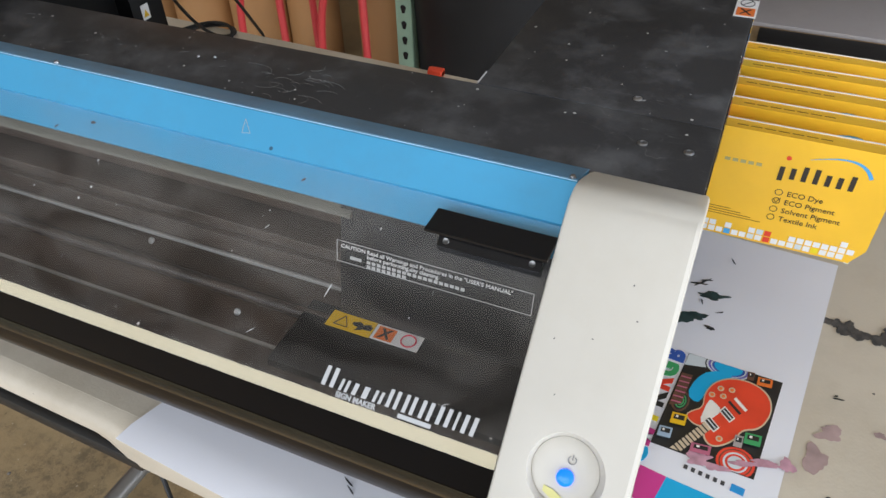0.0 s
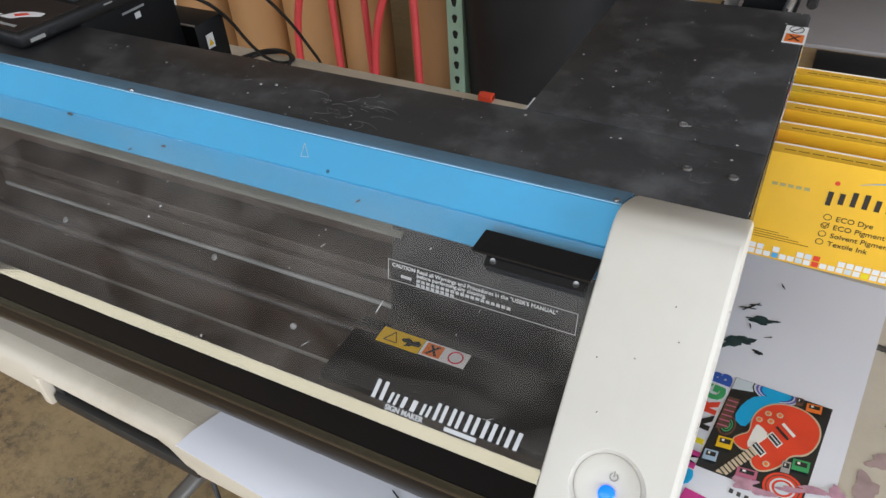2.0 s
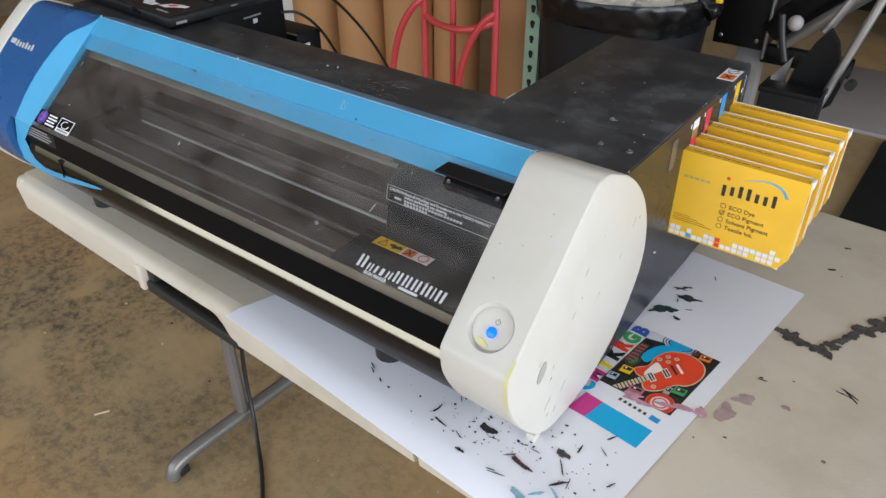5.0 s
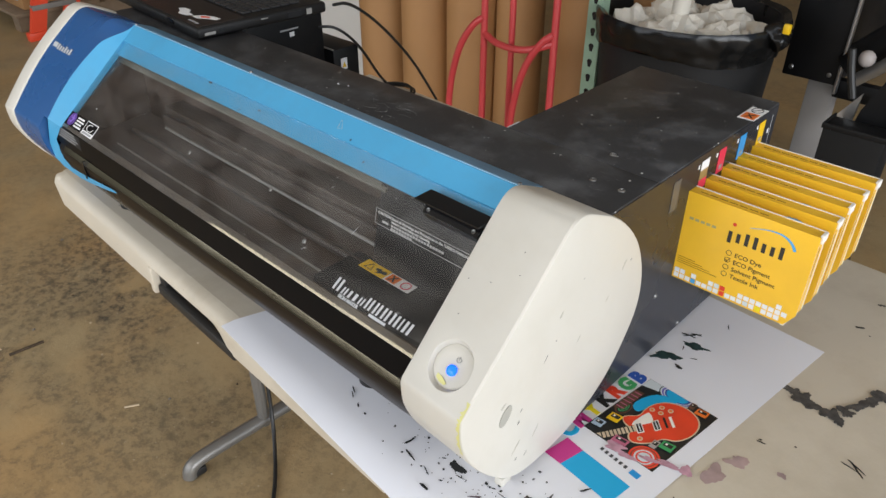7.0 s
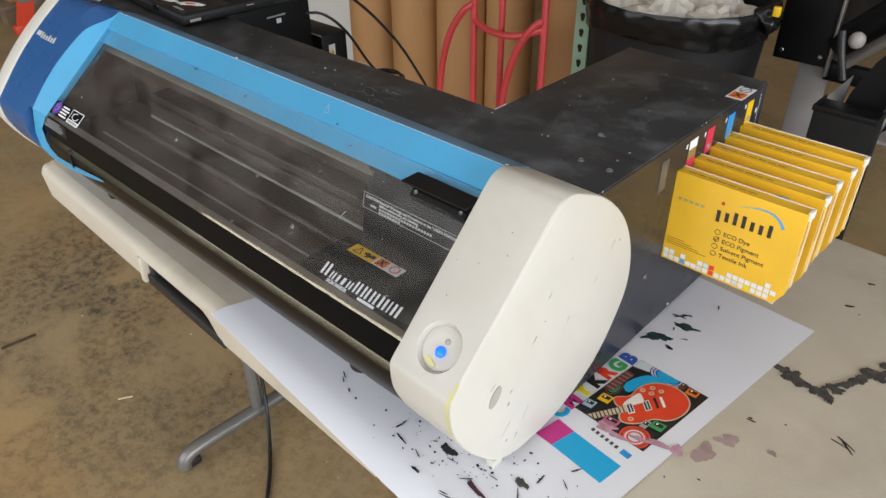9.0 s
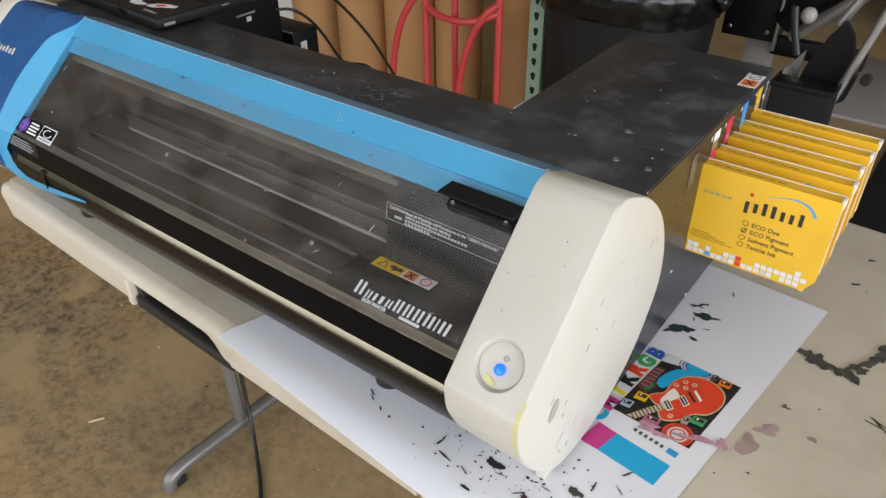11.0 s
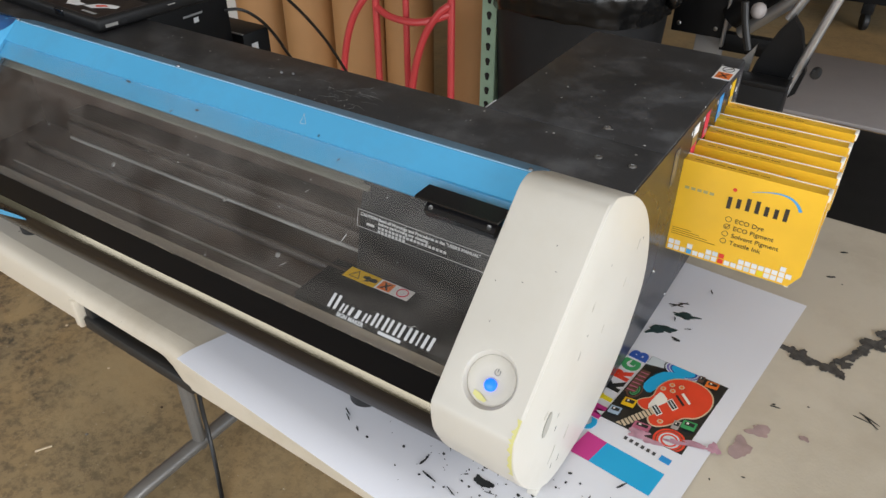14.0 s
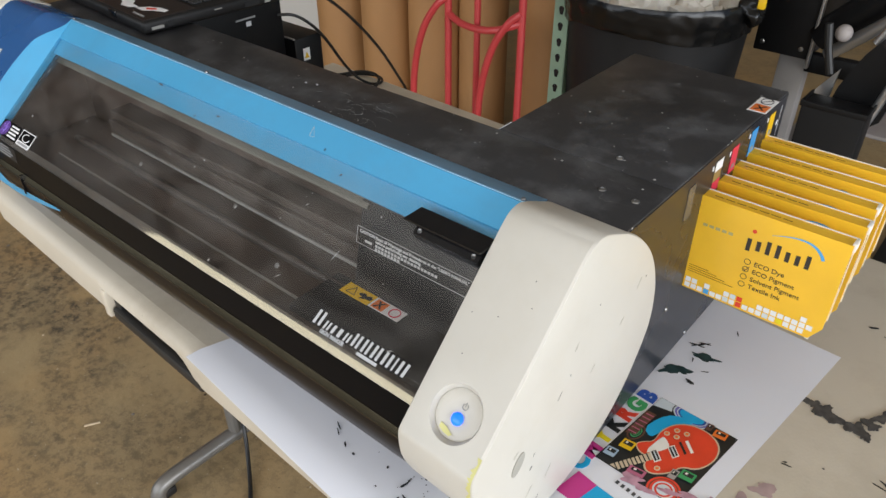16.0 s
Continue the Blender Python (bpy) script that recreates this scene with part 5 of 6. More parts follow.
for k, (c, m) in enumerate((("C", "cyan"), ("M", "magenta"), ("Y", "lemon"), ("K", "ink"), ("R", "red"), ("G", "greenprint"), ("B", "blueprint"))):
    x, y = ((-0.0225, 0.2505), (-0.0220, 0.2715), (-0.0210, 0.2935), (-0.0190, 0.3160), (-0.0170, 0.3360), (-0.0140, 0.3560), (-0.0105, 0.3755))[k]
    lettering("colour_letter", c, 0.0255, Matrix.Translation((x, y, PZ)) @ Matrix.Rotation(radians(84), 4, "Z"), M[m], sheet, "bold printed colour letter", align="CENTER", bold=0.0016)
part("maker_mark", merge(*[plate([(0.010 + 0.0062 * k, 0.2512 - 0.0008 * k, PZ), (0.0132 + 0.0062 * k, 0.2508 - 0.0008 * k, PZ), (0.0137 + 0.0062 * k, 0.2552 - 0.0008 * k, PZ), (0.0105 + 0.0062 * k, 0.2556 - 0.0008 * k, PZ)], (0, 0, 1), 0.0002) for k in range(6)]), M["scuff"], sheet, "small dark mark in plain bars")
printed("maker_emblem", ((0.049, 0.2445), (0.060, 0.243), (0.061, 0.2505), (0.050, 0.252)), "bluelab")

# ink splashes on the sheet
INK = ((-0.083, 0.128, 0.0091, 0.0054, 3.0, "ink"), (-0.145, 0.118, 0.0061, 0.0011, 1.4, "ink"), (-0.131, 0.106, 0.0082, 0.0011, 2.9, "ink"), (-0.132, 0.147, 0.005, 0.0005, 2.2, "ink"),
       (-0.091, 0.087, 0.0061, 0.0016, 3.0, "ink"), (-0.104, 0.103, 0.0067, 0.0005, 2.7, "ink"), (-0.084, 0.104, 0.0022, 0.0007, 0.5, "ink"), (-0.029, 0.109, 0.0122, 0.0027, 3.0, "maroonink"),
       (-0.045, 0.113, 0.0064, 0.0007, 0.7, "maroonink"), (-0.036, 0.112, 0.0054, 0.0016, 2.8, "maroonink"), (-0.002, 0.146, 0.0076, 0.0044, 2.7, "crust"), (0.006, 0.13, 0.0122, 0.0007, 2.2, "crust"),
       (0.013, 0.11, 0.0092, 0.0016, 0.9, "ink"), (0.021, 0.116, 0.0071, 0.0005, 1.7, "ink"), (0.01, 0.162, 0.006, 0.0011, 1.6, "ink"), (0.032, 0.173, 0.0064, 0.0005, 2.5, "ink"),
       (0.042, 0.16, 0.001, 0.001, 0.0, "ink"), (0.056, 0.139, 0.0045, 0.001, 1.1, "ink"), (-0.017, 0.182, 0.0022, 0.0011, 0.5, "ink"), (-0.016, 0.17, 0.001, 0.0015, 0.0, "ink"),
       (-0.036, 0.14, 0.002, 0.0016, 0.0, "ink"), (-0.026, 0.132, 0.005, 0.0005, 0.0, "ink"), (-0.038, 0.133, 0.0022, 0.0007, 0.5, "ink"), (0.03, 0.195, 0.0058, 0.0011, 1.0, "ink"),
       (-0.044, 0.084, 0.0092, 0.0007, 0.2, "scuff"), (-0.051, 0.085, 0.0051, 0.0007, 0.2, "scuff"), (-0.072, 0.12, 0.0051, 0.0005, 0.2, "ink"), (-0.101, 0.127, 0.0022, 0.0007, 0.5, "ink"),
       (-0.005, 0.113, 0.001, 0.0005, 0.0, "ink"), (0.028, 0.15, 0.001, 0.0005, 0.0, "ink"), (-0.012, 0.076, 0.0114, 0.0038, 2.9, "tealsmear"), (0.002, 0.087, 0.0071, 0.0019, 0.8, "tealsmear"),
       (0.02, 0.095, 0.0108, 0.0016, 2.6, "tealsmear"),
       (-0.248, 0.128, 0.006, 0.0008, 2.7, "ink"), (-0.243, 0.122, 0.005, 0.0007, 2.6, "ink"), (-0.225, 0.115, 0.004, 0.0009, 2.5, "ink"), (0.017, 0.538, 0.005, 0.0007, 2.1, "ink"))
WORD = {"ink": "black ink splash", "maroonink": "maroon ink splash", "crust": "grey-black ink blot", "scuff": "faint grey ink stroke", "tealsmear": "pale blue-green ink smear"}
for i, (x, y, a, b, turn, m) in enumerate(INK):
    part("ink_splash", blot(x, y, a, b, turn, 100 + i, sheet_z(x, y) + 0.0007 + 0.00003 * i, n=34, rough=0.5 if b > 0.004 else 0.38, thick=0.0003), M[m], sheet, WORD[m])
rnd = random.Random(21)
for i in range(130):
    x, y = rnd.gauss(-0.05, 0.075), rnd.gauss(0.125, 0.028)
    r = 0.0004 + 0.0011 * rnd.random() ** 3
    if -0.26 < x < 0.06 and table_edge(x) + 0.006 < y < 0.195:
        part("ink_dot", blot(x, y, r * rnd.uniform(1, 1.7), r, rnd.uniform(0, 3), 700 + i, sheet_z(x, y) + 0.0007, n=9, rough=0.25, thick=0.0002), M["ink"], sheet, "fine black ink dot")
for i, (x, y, a, b, turn) in enumerate(((-0.012, 0.436, 0.013, 0.008, 0.2), (-0.020, 0.432, 0.010, 0.006, 0.7), (0.001, 0.474, 0.014, 0.0045, 0.1), (0.009, 0.476, 0.011, 0.002, 0.2), (0.007, 0.426, 0.004, 0.003, 0), (-0.010, 0.492, 0.009, 0.0012, 0.9), (-0.013, 0.489, 0.008, 0.0010, 0.1), (-0.006, 0.497, 0.006, 0.0009, 0.4), (0.014, 0.452, 0.003, 0.0008, 0.5), (-0.006, 0.462, 0.004, 0.0008, 2.0))):
    part("ink_splash", blot(x, y, a, b, turn, 200 + i, SZ + 0.0008 + 0.00005 * i, n=30, rough=0.8, thick=0.0003), M["greenink" if i < 4 else "ink"], sheet, "dark teal ink splash")
for i, (x, y, a, b, turn) in enumerate(((0.020, 0.266, 0.012, 0.006, 0.4), (0.034, 0.262, 0.010, 0.004, 0.1), (0.075, 0.282, 0.016, 0.003, 0.1), (0.091, 0.287, 0.005, 0.008, 0.1), (0.058, 0.275, 0.012, 0.003, 0.2))):
    part("pink_smear", blot(x, y, a, b, turn, 220 + i, SZ + 0.0016 + 0.00005 * i, n=26, rough=0.6, thick=0.0002), M["pinksmear"], sheet, "dried pink ink smear")

# stains on the tabletop
CHAIN = ((0.112, 0.486, 0.006, 0.003, 0.1), (0.124, 0.483, 0.009, 0.0065, 0.2), (0.136, 0.479, 0.010, 0.008, 0.4), (0.147, 0.474, 0.008, 0.006, 0.1), (0.158, 0.475, 0.009, 0.005, 0.0), (0.168, 0.475, 0.008, 0.009, 0.2), (0.177, 0.472, 0.006, 0.010, 0.3), (0.180, 0.490, 0.008, 0.007, 0.8), (0.187, 0.507, 0.010, 0.006, 0.9), (0.196, 0.527, 0.011, 0.007, 0.9), (0.206, 0.545, 0.012, 0.010, 0.9), (0.218, 0.566, 0.013, 0.010, 0.8), (0.234, 0.585, 0.016, 0.010, 0.6))
table_stain = thing("dried_ink_stain", (0.16, 0.48, TOP), "crusted dark ink stain trailing over the tabletop", "stain")
for i, (x, y, a, b, turn) in enumerate(CHAIN):
    part("crust", blot(x, y, a * 1.05, b * 1.05, turn, 300 + i, TOP + 0.0002 + 0.00012 * i, n=40, rough=0.7, thick=0.0006), M["crust"], table_stain)
for i, (x, y, a, b, turn, m) in enumerate(((0.124, 0.338, 0.011, 0.008, 0.3, "pinkstain"), (0.113, 0.304, 0.011, 0.012, 0.1, "pinkstain"), (0.165, 0.352, 0.004, 0.004, 0, "pinkstain"), (0.130, 0.381, 0.005, 0.0009, 0.2, "ink"), (0.128, 0.384, 0.002, 0.001, 0.2, "ink"), (0.216, 0.417, 0.010, 0.0010, 2.7, "ink"), (0.219, 0.412, 0.009, 0.0009, 2.4, "ink"), (0.210, 0.412, 0.007, 0.0008, 3.0, "ink"), (0.145, 0.730, 0.004, 0.002, 0.3, "ink"), (0.140, 0.660, 0.005, 0.002, 0.4, "ink"), (0.155, 0.650, 0.001, 0.001, 0, "ink"), (0.098, 0.25, 0.001, 0.001, 0, "ink"), (0.125, 0.27, 0.0015, 0.001, 0, "ink"), (0.16, 0.40, 0.001, 0.001, 0, "ink"))):
    solid("ink_spot", blot(x, y, a, b, turn, 330 + i, TOP + 0.0003, n=26, rough=0.6, thick=0.0003), M[m], "faded pink ink spot on the tabletop" if m == "pinkstain" else "small black ink spot on the tabletop", "stain", group="ink spots on the table")

# ---- laptop and boxes behind it ----
laptop = thing("laptop", (-0.93, 0.42, 1.006), "open black laptop with worn stickers on its palm rest", "laptop")
LP = pose(-0.768, 0.286, 1.0062, 0, 0, -4)
base = part("base", moved(box(-0.335, 0, 0, 0.235, 0.0, 0.018, 0.005, 3), LP.copy()), M["lapblack"], laptop)
part("palm_rest", moved(box(-0.330, -0.005, 0.005, 0.084, 0.0180, 0.0187), LP.copy()), M["lapbrown"], base, "dark worn palm rest")
part("latch", moved(box(-0.10, -0.078, -0.0012, 0.002, 0.008, 0.017, 0.0008), LP.copy()), M["gloss"], base)
for (y0, y1, z0, z1, m) in ((0.012, 0.030, 0.005, 0.009, "rail"), (0.036, 0.044, 0.005, 0.012, "innerblack"), (0.11, 0.122, 0.011, 0.0125, "rail"), (0.16, 0.185, 0.004, 0.013, "innerblack"), (0.195, 0.205, 0.004, 0.013, "rail")):
    part("port", moved(box(-0.0006, 0.0006, y0, y1, z0, z1), LP.copy()), M[m], base)
for r in range(6):
    for c in range(15):
        if r == 0 and 4 <= c <= 9:
            if c == 4:
                part("key", moved(box(-0.300 + 4 * 0.0187, -0.300 + 10 * 0.0187 - 0.0025, 0.090, 0.1055, 0.0182, 0.0212, 0.001, 1), LP.copy()), M["key"], base)
            continue
        x, y = -0.300 + c * 0.0187, 0.090 + r * 0.0182
        part("key", moved(box(x, x + 0.0162, y, y + 0.0155, 0.0182, 0.0212, 0.001, 1), LP.copy()), M["key"], base)
st = part("sticker", moved(plate([(x, y, 0.0188) for x, y in ((-0.118, 0.040), (-0.100, 0.041), (-0.088, 0.032), (-0.070, 0.031), (-0.078, 0.021), (-0.098, 0.018), (-0.108, 0.026), (-0.126, 0.032))], (0, 0, 1), 0.0002), LP.copy()), M["white"], base, "torn white sticker")
st = part("sticker", moved(plate([(x, y, 0.0188) for x, y in ((-0.068, 0.026), (-0.058, 0.042), (-0.040, 0.050), (-0.022, 0.052), (-0.020, 0.044), (-0.038, 0.036), (-0.050, 0.026))], (0, 0, 1), 0.0002), LP.copy()), M["white"], base, "torn white and red sticker")
part("sticker_print", moved(plate([(x, y, 0.0191) for x, y in ((-0.056, 0.036), (-0.044, 0.044), (-0.036, 0.042), (-0.048, 0.032))], (0, 0, 1), 0.0002), LP.copy()), M["red"], st)
st = part("sticker", moved(plate([(x, y, 0.0188) for x, y in ((-0.310, 0.030), (-0.285, 0.034), (-0.270, 0.026), (-0.290, 0.018), (-0.312, 0.020))], (0, 0, 1), 0.0002), LP.copy()), M["white"], base, "torn white sticker")
part("maker_mark", moved(merge(*[box(-0.052 + 0.0052 * k, -0.048 + 0.0052 * k, 0.012, 0.0165, 0.0187, 0.0189) for k in range(6)]), LP.copy()), M["dim"], base, "small grey mark in plain bars")

unit = thing("power_unit", (-0.95, 0.48, TOP), "tall black metal power unit on the table", "power unit")
part("case", box(-1.04, -0.868, 0.372, 0.596, TOP + 0.002, 1.004, 0.002), M["machine"], unit)
part("print_bar", box(-0.8681, -0.8674, 0.500, 0.540, 0.952, 0.955), M["dim"], unit)
part("print_bar", box(-0.8681, -0.8674, 0.520, 0.530, 0.940, 0.948), M["white"], unit)
unit = thing("power_unit", (-0.95, 0.63, TOP), "low black metal power unit with warning sticker", "power unit")
part("case", box(-1.04, -0.847, 0.600, 0.662, TOP + 0.002, 0.900, 0.0015), M["machine"], unit)
part("top_edge", box(-0.94, -0.848, 0.5995, 0.6025, 0.8995, 0.9015), M["rail"], unit, "bright metal edge")
st = part("warning_sticker", box(-0.8472, -0.8464, 0.617, 0.632, 0.858, 0.880), M["white"], unit, "white sticker with yellow triangle")
part("warning_triangle", plate([(-0.8463, 0.619, 0.862), (-0.8463, 0.630, 0.862), (-0.8463, 0.6245, 0.873)], (1, 0, 0), 0.0002), M["yellowlab"], st)


def cable(name, pts, r, label):
    return solid(name, tube(pts, r, 8, 3), M["rubber"], label, "cable")


cable("cable", [(-0.745, 0.53, 1.018), (-0.752, 0.57, 1.014), (-0.78, 0.66, 0.955), (-0.82, 0.78, 0.85), (-0.845, 0.86, 0.755), (-0.852, 0.90, 0.70), (-0.86, 0.93, 0.35), (-0.88, 1.0, 0.01), (-0.9, 1.2, 0.006)], 0.0028, "thin black cable hanging from the laptop")
cable("cable", [(-0.866, 0.585, 0.945), (-0.845, 0.610, 0.945), (-0.84, 0.66, 0.90), (-0.87, 0.74, 0.80), (-0.88, 0.80, 0.748), (-0.86, 0.83, 0.745), (-0.90, 0.86, 0.745), (-0.96, 0.82, 0.745), (-0.93, 0.76, 0.745)], 0.0028, "black power cable looping onto the table")
cable("cable", [(-0.97, 0.80, 0.745), (-0.93, 0.845, 0.752), (-0.87, 0.835, 0.756), (-0.85, 0.79, 0.745), (-0.90, 0.74, 0.745)], 0.0033, "coiled black cable on the table")
cable("cable", [(-0.90, 0.40, 0.60), (-0.905, 0.385, 0.30), (-0.905, 0.372, 0.16), (-0.885, 0.36, 0.06), (-0.83, 0.32, 0.008), (-0.76, 0.27, 0.006), (-0.66, 0.18, 0.006), (-0.5, 0.10, 0.006)], 0.0048, "black cable trailing down the table leg to the floor")
solid("orange_clip", merge(box(-0.487, -0.462, 0.815, 0.833, TOP + 0.0005, 0.752, 0.003), tube([(-0.486, 0.824, 0.748), (-0.462, 0.824, 0.748)], 0.006)), M["orange"], "small orange plastic clip at the table's rear edge", "clip")

# ---- things behind ----
for i, (x, y, r) in enumerate(((-2.22, 1.98, 0.125), (-1.94, 1.96, 0.115), (-1.71, 1.98, 0.105), (-1.53, 2.06, 0.095), (-1.19, 2.02, 0.110), (-1.04, 2.10, 0.08))):
    solid("cardboard_roll", lathe([(0.03, 1.5), (r - 0.004, 1.5), (r, 1.497), (r, 0.003), (r - 0.003, 0.0), (0.03, 0.0)], 48, (x, y, 0)), M["kraft"], "tall upright kraft cardboard roll", "roll", group="cardboard rolls in a row")
solid("white_board", box(-3.02, -2.42, 2.15, 2.18, 0, 1.6, 0.002), M["wallwhite"], "white board leaning upright behind the rolls", "board")

truck = thing("hand_truck", (-1.29, 1.72, 0), "red tubular steel hand truck", "hand truck")
for x in (-1.425, -1.300, -1.122):
    part("rail", tube([(x, 1.72, 0.06), (x, 1.72, 1.2)], 0.0125 if x != -1.3 else 0.011), M["truckred"], truck)
part("cross_bar", tube([(-1.425, 1.72, 0.575), (-1.35, 1.70, 0.553), (-1.22, 1.69, 0.558), (-1.122, 1.72, 0.60)], 0.012), M["truckred"], truck)
part("cross_bar", tube([(-1.425, 1.72, 0.12), (-1.122, 1.72, 0.12)], 0.012), M["truckred"], truck)
for x in (-1.425, -1.122):
    part("glide", tube([(x, 1.715, 0.63), (x - 0.04, 1.70, 0.60), (x - 0.10, 1.69, 0.50), (x - 0.145, 1.69, 0.32), (x - 0.15, 1.70, 0.12)], 0.0125), M["truckred"], truck, "curved red glide tube")
part("toe_plate", box(-1.45, -1.10, 1.50, 1.72, 0.002, 0.010, 0.002), M["truckred"], truck)
for x in (-1.47, -1.08):
    w = part("wheel", moved(lathe([(0.03, -0.02), (0.07, -0.02), (0.08, -0.01), (0.08, 0.01), (0.07, 0.02), (0.03, 0.02)], 32), pose(x, 1.80, 0.081, 0, 90, 0)), M["rubber"], truck, "black rubber wheel")

post = thing("rack_post", (-1.0, 1.78, 0), "pale green perforated steel rack post", "shelving post")
body = part("post", box(-1.038, -0.985, 1.77, 1.774, 0.004, 2.4, 0.001), M["rackgreen"], post)
part("flange", box(-1.038, -1.034, 1.774, 1.81, 0.004, 2.4), M["rackgreen"], post)
part("flange", box(-0.989, -0.985, 1.774, 1.81, 0.004, 2.4), M["rackgreen"], post)
for k in range(24):
    z = 0.20 + 0.0505 * k
    hole = [(-1.0115 + 0.0095 * math.cos(a), 1.7695, z + 0.010 * math.sin(a)) for a in [0.2 + i * 0.345 for i in range(9)]] + [(-1.016, 1.7695, z - 0.016), (-1.007, 1.7695, z - 0.016)]
    part("slot", plate(hole, (0, -1, 0), 0.0006), M["gloss"], body, "dark teardrop slot")

BX, BY = -0.775, 1.94
bin_ = thing("rubbish_bin", (BX, BY, 0), "dark grey rubbish bin lined with a black bag", "bin")
part("bucket", lathe([(0.0, 0.0), (0.22, 0.0), (0.235, 0.01), (0.272, 0.69), (0.285, 0.698), (0.285, 0.73), (0.265, 0.73), (0.26, 0.69), (0.21, 0.03), (0.0, 0.03)], 56, (BX, BY, 0)), M["binplastic"], bin_)
bm = lathe([(0.250, 0.57), (0.268, 0.73), (0.289, 0.740), (0.2935, 0.730), (0.294, 0.720), (0.2935, 0.710), (0.292, 0.700), (0.290, 0.690), (0.288, 0.680), (0.286, 0.670), (0.284, 0.660), (0.282, 0.650)], 160, (BX, BY, 0))
bmesh.ops.delete(bm, geom=[f for f in bm.faces if len(f.verts) > 4], context="FACES")
for v in bm.verts:
    a = math.atan2(v.co.y - BY, v.co.x - BX)
    w = 0.0015 * math.sin(11 * a) + 0.0015 * math.sin(23 * a + 1) + 0.006 * noise.noise(v.co * 9)
    if v.co.z < 0.728:
        w += 0.0045 * noise.noise(Vector((a * 7, v.co.z * 60, 1.3))) + 0.003 * noise.noise(Vector((a * 17 + v.co.z * 40, v.co.z * 110, 4)))
    v.co.x += w * math.cos(a)
    v.co.y += w * math.sin(a)
    if v.co.z < 0.66 and math.hypot(v.co.x - BX, v.co.y - BY) > 0.27:
        v.co.z += 0.010 * math.sin(3 * a) + 0.012 * noise.noise(v.co * 14)
part("liner_bag", bm, M["bag"], bin_, "shiny black bin bag folded over the rim")
rnd = random.Random(3)
for i, (x, y, s) in enumerate(((-0.88, 1.86, 0.10), (-0.76, 1.82, 0.11), (-0.64, 1.88, 0.11), (-0.82, 1.98, 0.12), (-0.68, 2.02, 0.12), (-0.57, 1.97, 0.08))):
    bm = bmesh.new()
    bmesh.ops.create_icosphere(bm, subdivisions=4, radius=s)
    for v in bm.verts:
        q = v.co * 11 + Vector((i * 7, 0, 0))
        v.co *= 0.95 + 0.5 * noise.noise(q) + 0.5 * abs(noise.noise(q * 1.9)) + 0.28 * abs(noise.noise(q * 4.3))
        v.co.z *= 0.8
    me = bpy.data.meshes.new("crumpled_waste")
    bm.to_mesh(me)
    bm.free()
    me.transform(Matrix.Translation((x, y, 0.635)))
    for v in me.vertices:
        d = math.hypot(v.co.x - BX, v.co.y - BY)
        if d > 0.235:
            v.co.x, v.co.y = BX + (v.co.x - BX) * 0.235 / d, BY + (v.co.y - BY) * 0.235 / d
    me.materials.append(M["waste"])
    tagged(new("crumpled_waste", me), "crumpled white waste paper in the bin", "waste paper", "waste paper in the bin")
bm = lathe([(0.0, 0.0), (0.026, 0.0), (0.026, 0.15), (0.022, 0.155), (0.0, 0.15)], 24)
solid("paper_tube", moved(bm, pose(-0.765, 1.85, 0.645, 8, 4, 0)), M["waste"], "white card tube standing in the bin", "tube")

bm = bmesh.new()
bmesh.ops.create_icosphere(bm, subdivisions=3, radius=0.035)
for v in bm.verts:
    v.co *= 1 + 0.7 * noise.noise(v.co * 40)
part("bag_knot", moved(bm, Matrix.Translation((BX + 0.300, BY - 0.05, 0.725))), M["bag"], bin_, "knotted end of the bin bag")
part("yellow_tie", box(BX + 0.315, BX + 0.335, BY - 0.085, BY - 0.070, 0.740, 0.768, 0.004), M["yellowlab"], bin_, "yellow bag tie")

# large printer behind the table
stand = thing("large_format_printer", (-0.4, 2.4, 0), "black large format printer on a grey stand", "printer")
part("housing", box(-0.580, -0.405, 2.30, 2.75, 0.485, 1.30, 0.004), M["machine"], stand, "black machine housing")
part("trim_bar", box(-0.404, -0.394, 2.29, 2.31, 0.46, 1.30, 0.002), M["alu"], stand, "aluminium edge bar")
part("leg", box(-0.500, -0.410, 2.34, 2.40, 0.001, 0.484, 0.004), M["greyleg"], stand, "light grey stand leg")
for x in (-0.555, -0.43):
    part("housing_bolt", moved(lathe([(0.0, 0.003), (0.006, 0.002), (0.008, 0.0)], 14), pose(x, 2.2995, 0.515, 90, 0, 0)), M["steel"], stand)
tri = [(-0.222, 0.50), (-0.205, 0.590), (-0.168, 0.68), (-0.140, 0.722), (-0.112, 0.69), (-0.075, 0.580), (-0.086, 0.52), (-0.140, 0.47)]
part("arm_plate", plate([(x, 1.85, z) for x, z in tri], (0, 1, 0), 0.03), M["machine"], stand, "black triangular arm plate")
part("guide_tube", tube([(-0.014, 1.83, 0.92), (-0.120, 1.83, 0.484)], 0.0115, 14), M["alu"], stand, "slanted aluminium guide tube")
part("guide_tube", tube([(-0.06, 1.90, 0.92), (-0.158, 1.90, 0.70)], 0.012, 14), M["alu"], stand, "slanted aluminium guide tube")
part("media_roller", tube([(-0.385, 2.33, 0.56), (0.02, 2.20, 0.98)], 0.05, 20), M["machine"], stand, "black media roller")
part("roller_core", tube([(-0.34, 2.26, 0.53), (0.07, 2.13, 0.93)], 0.02, 16), M["alu"], stand, "bright roller core")
part("knob", moved(lathe([(0.0, -0.02), (0.011, -0.02), (0.013, -0.014), (0.013, 0.014), (0.010, 0.02), (0.0, 0.02)], 24), pose(-0.046, 1.81, 0.602, 90, 0, 0)), M["rubber"], stand, "round black knob")
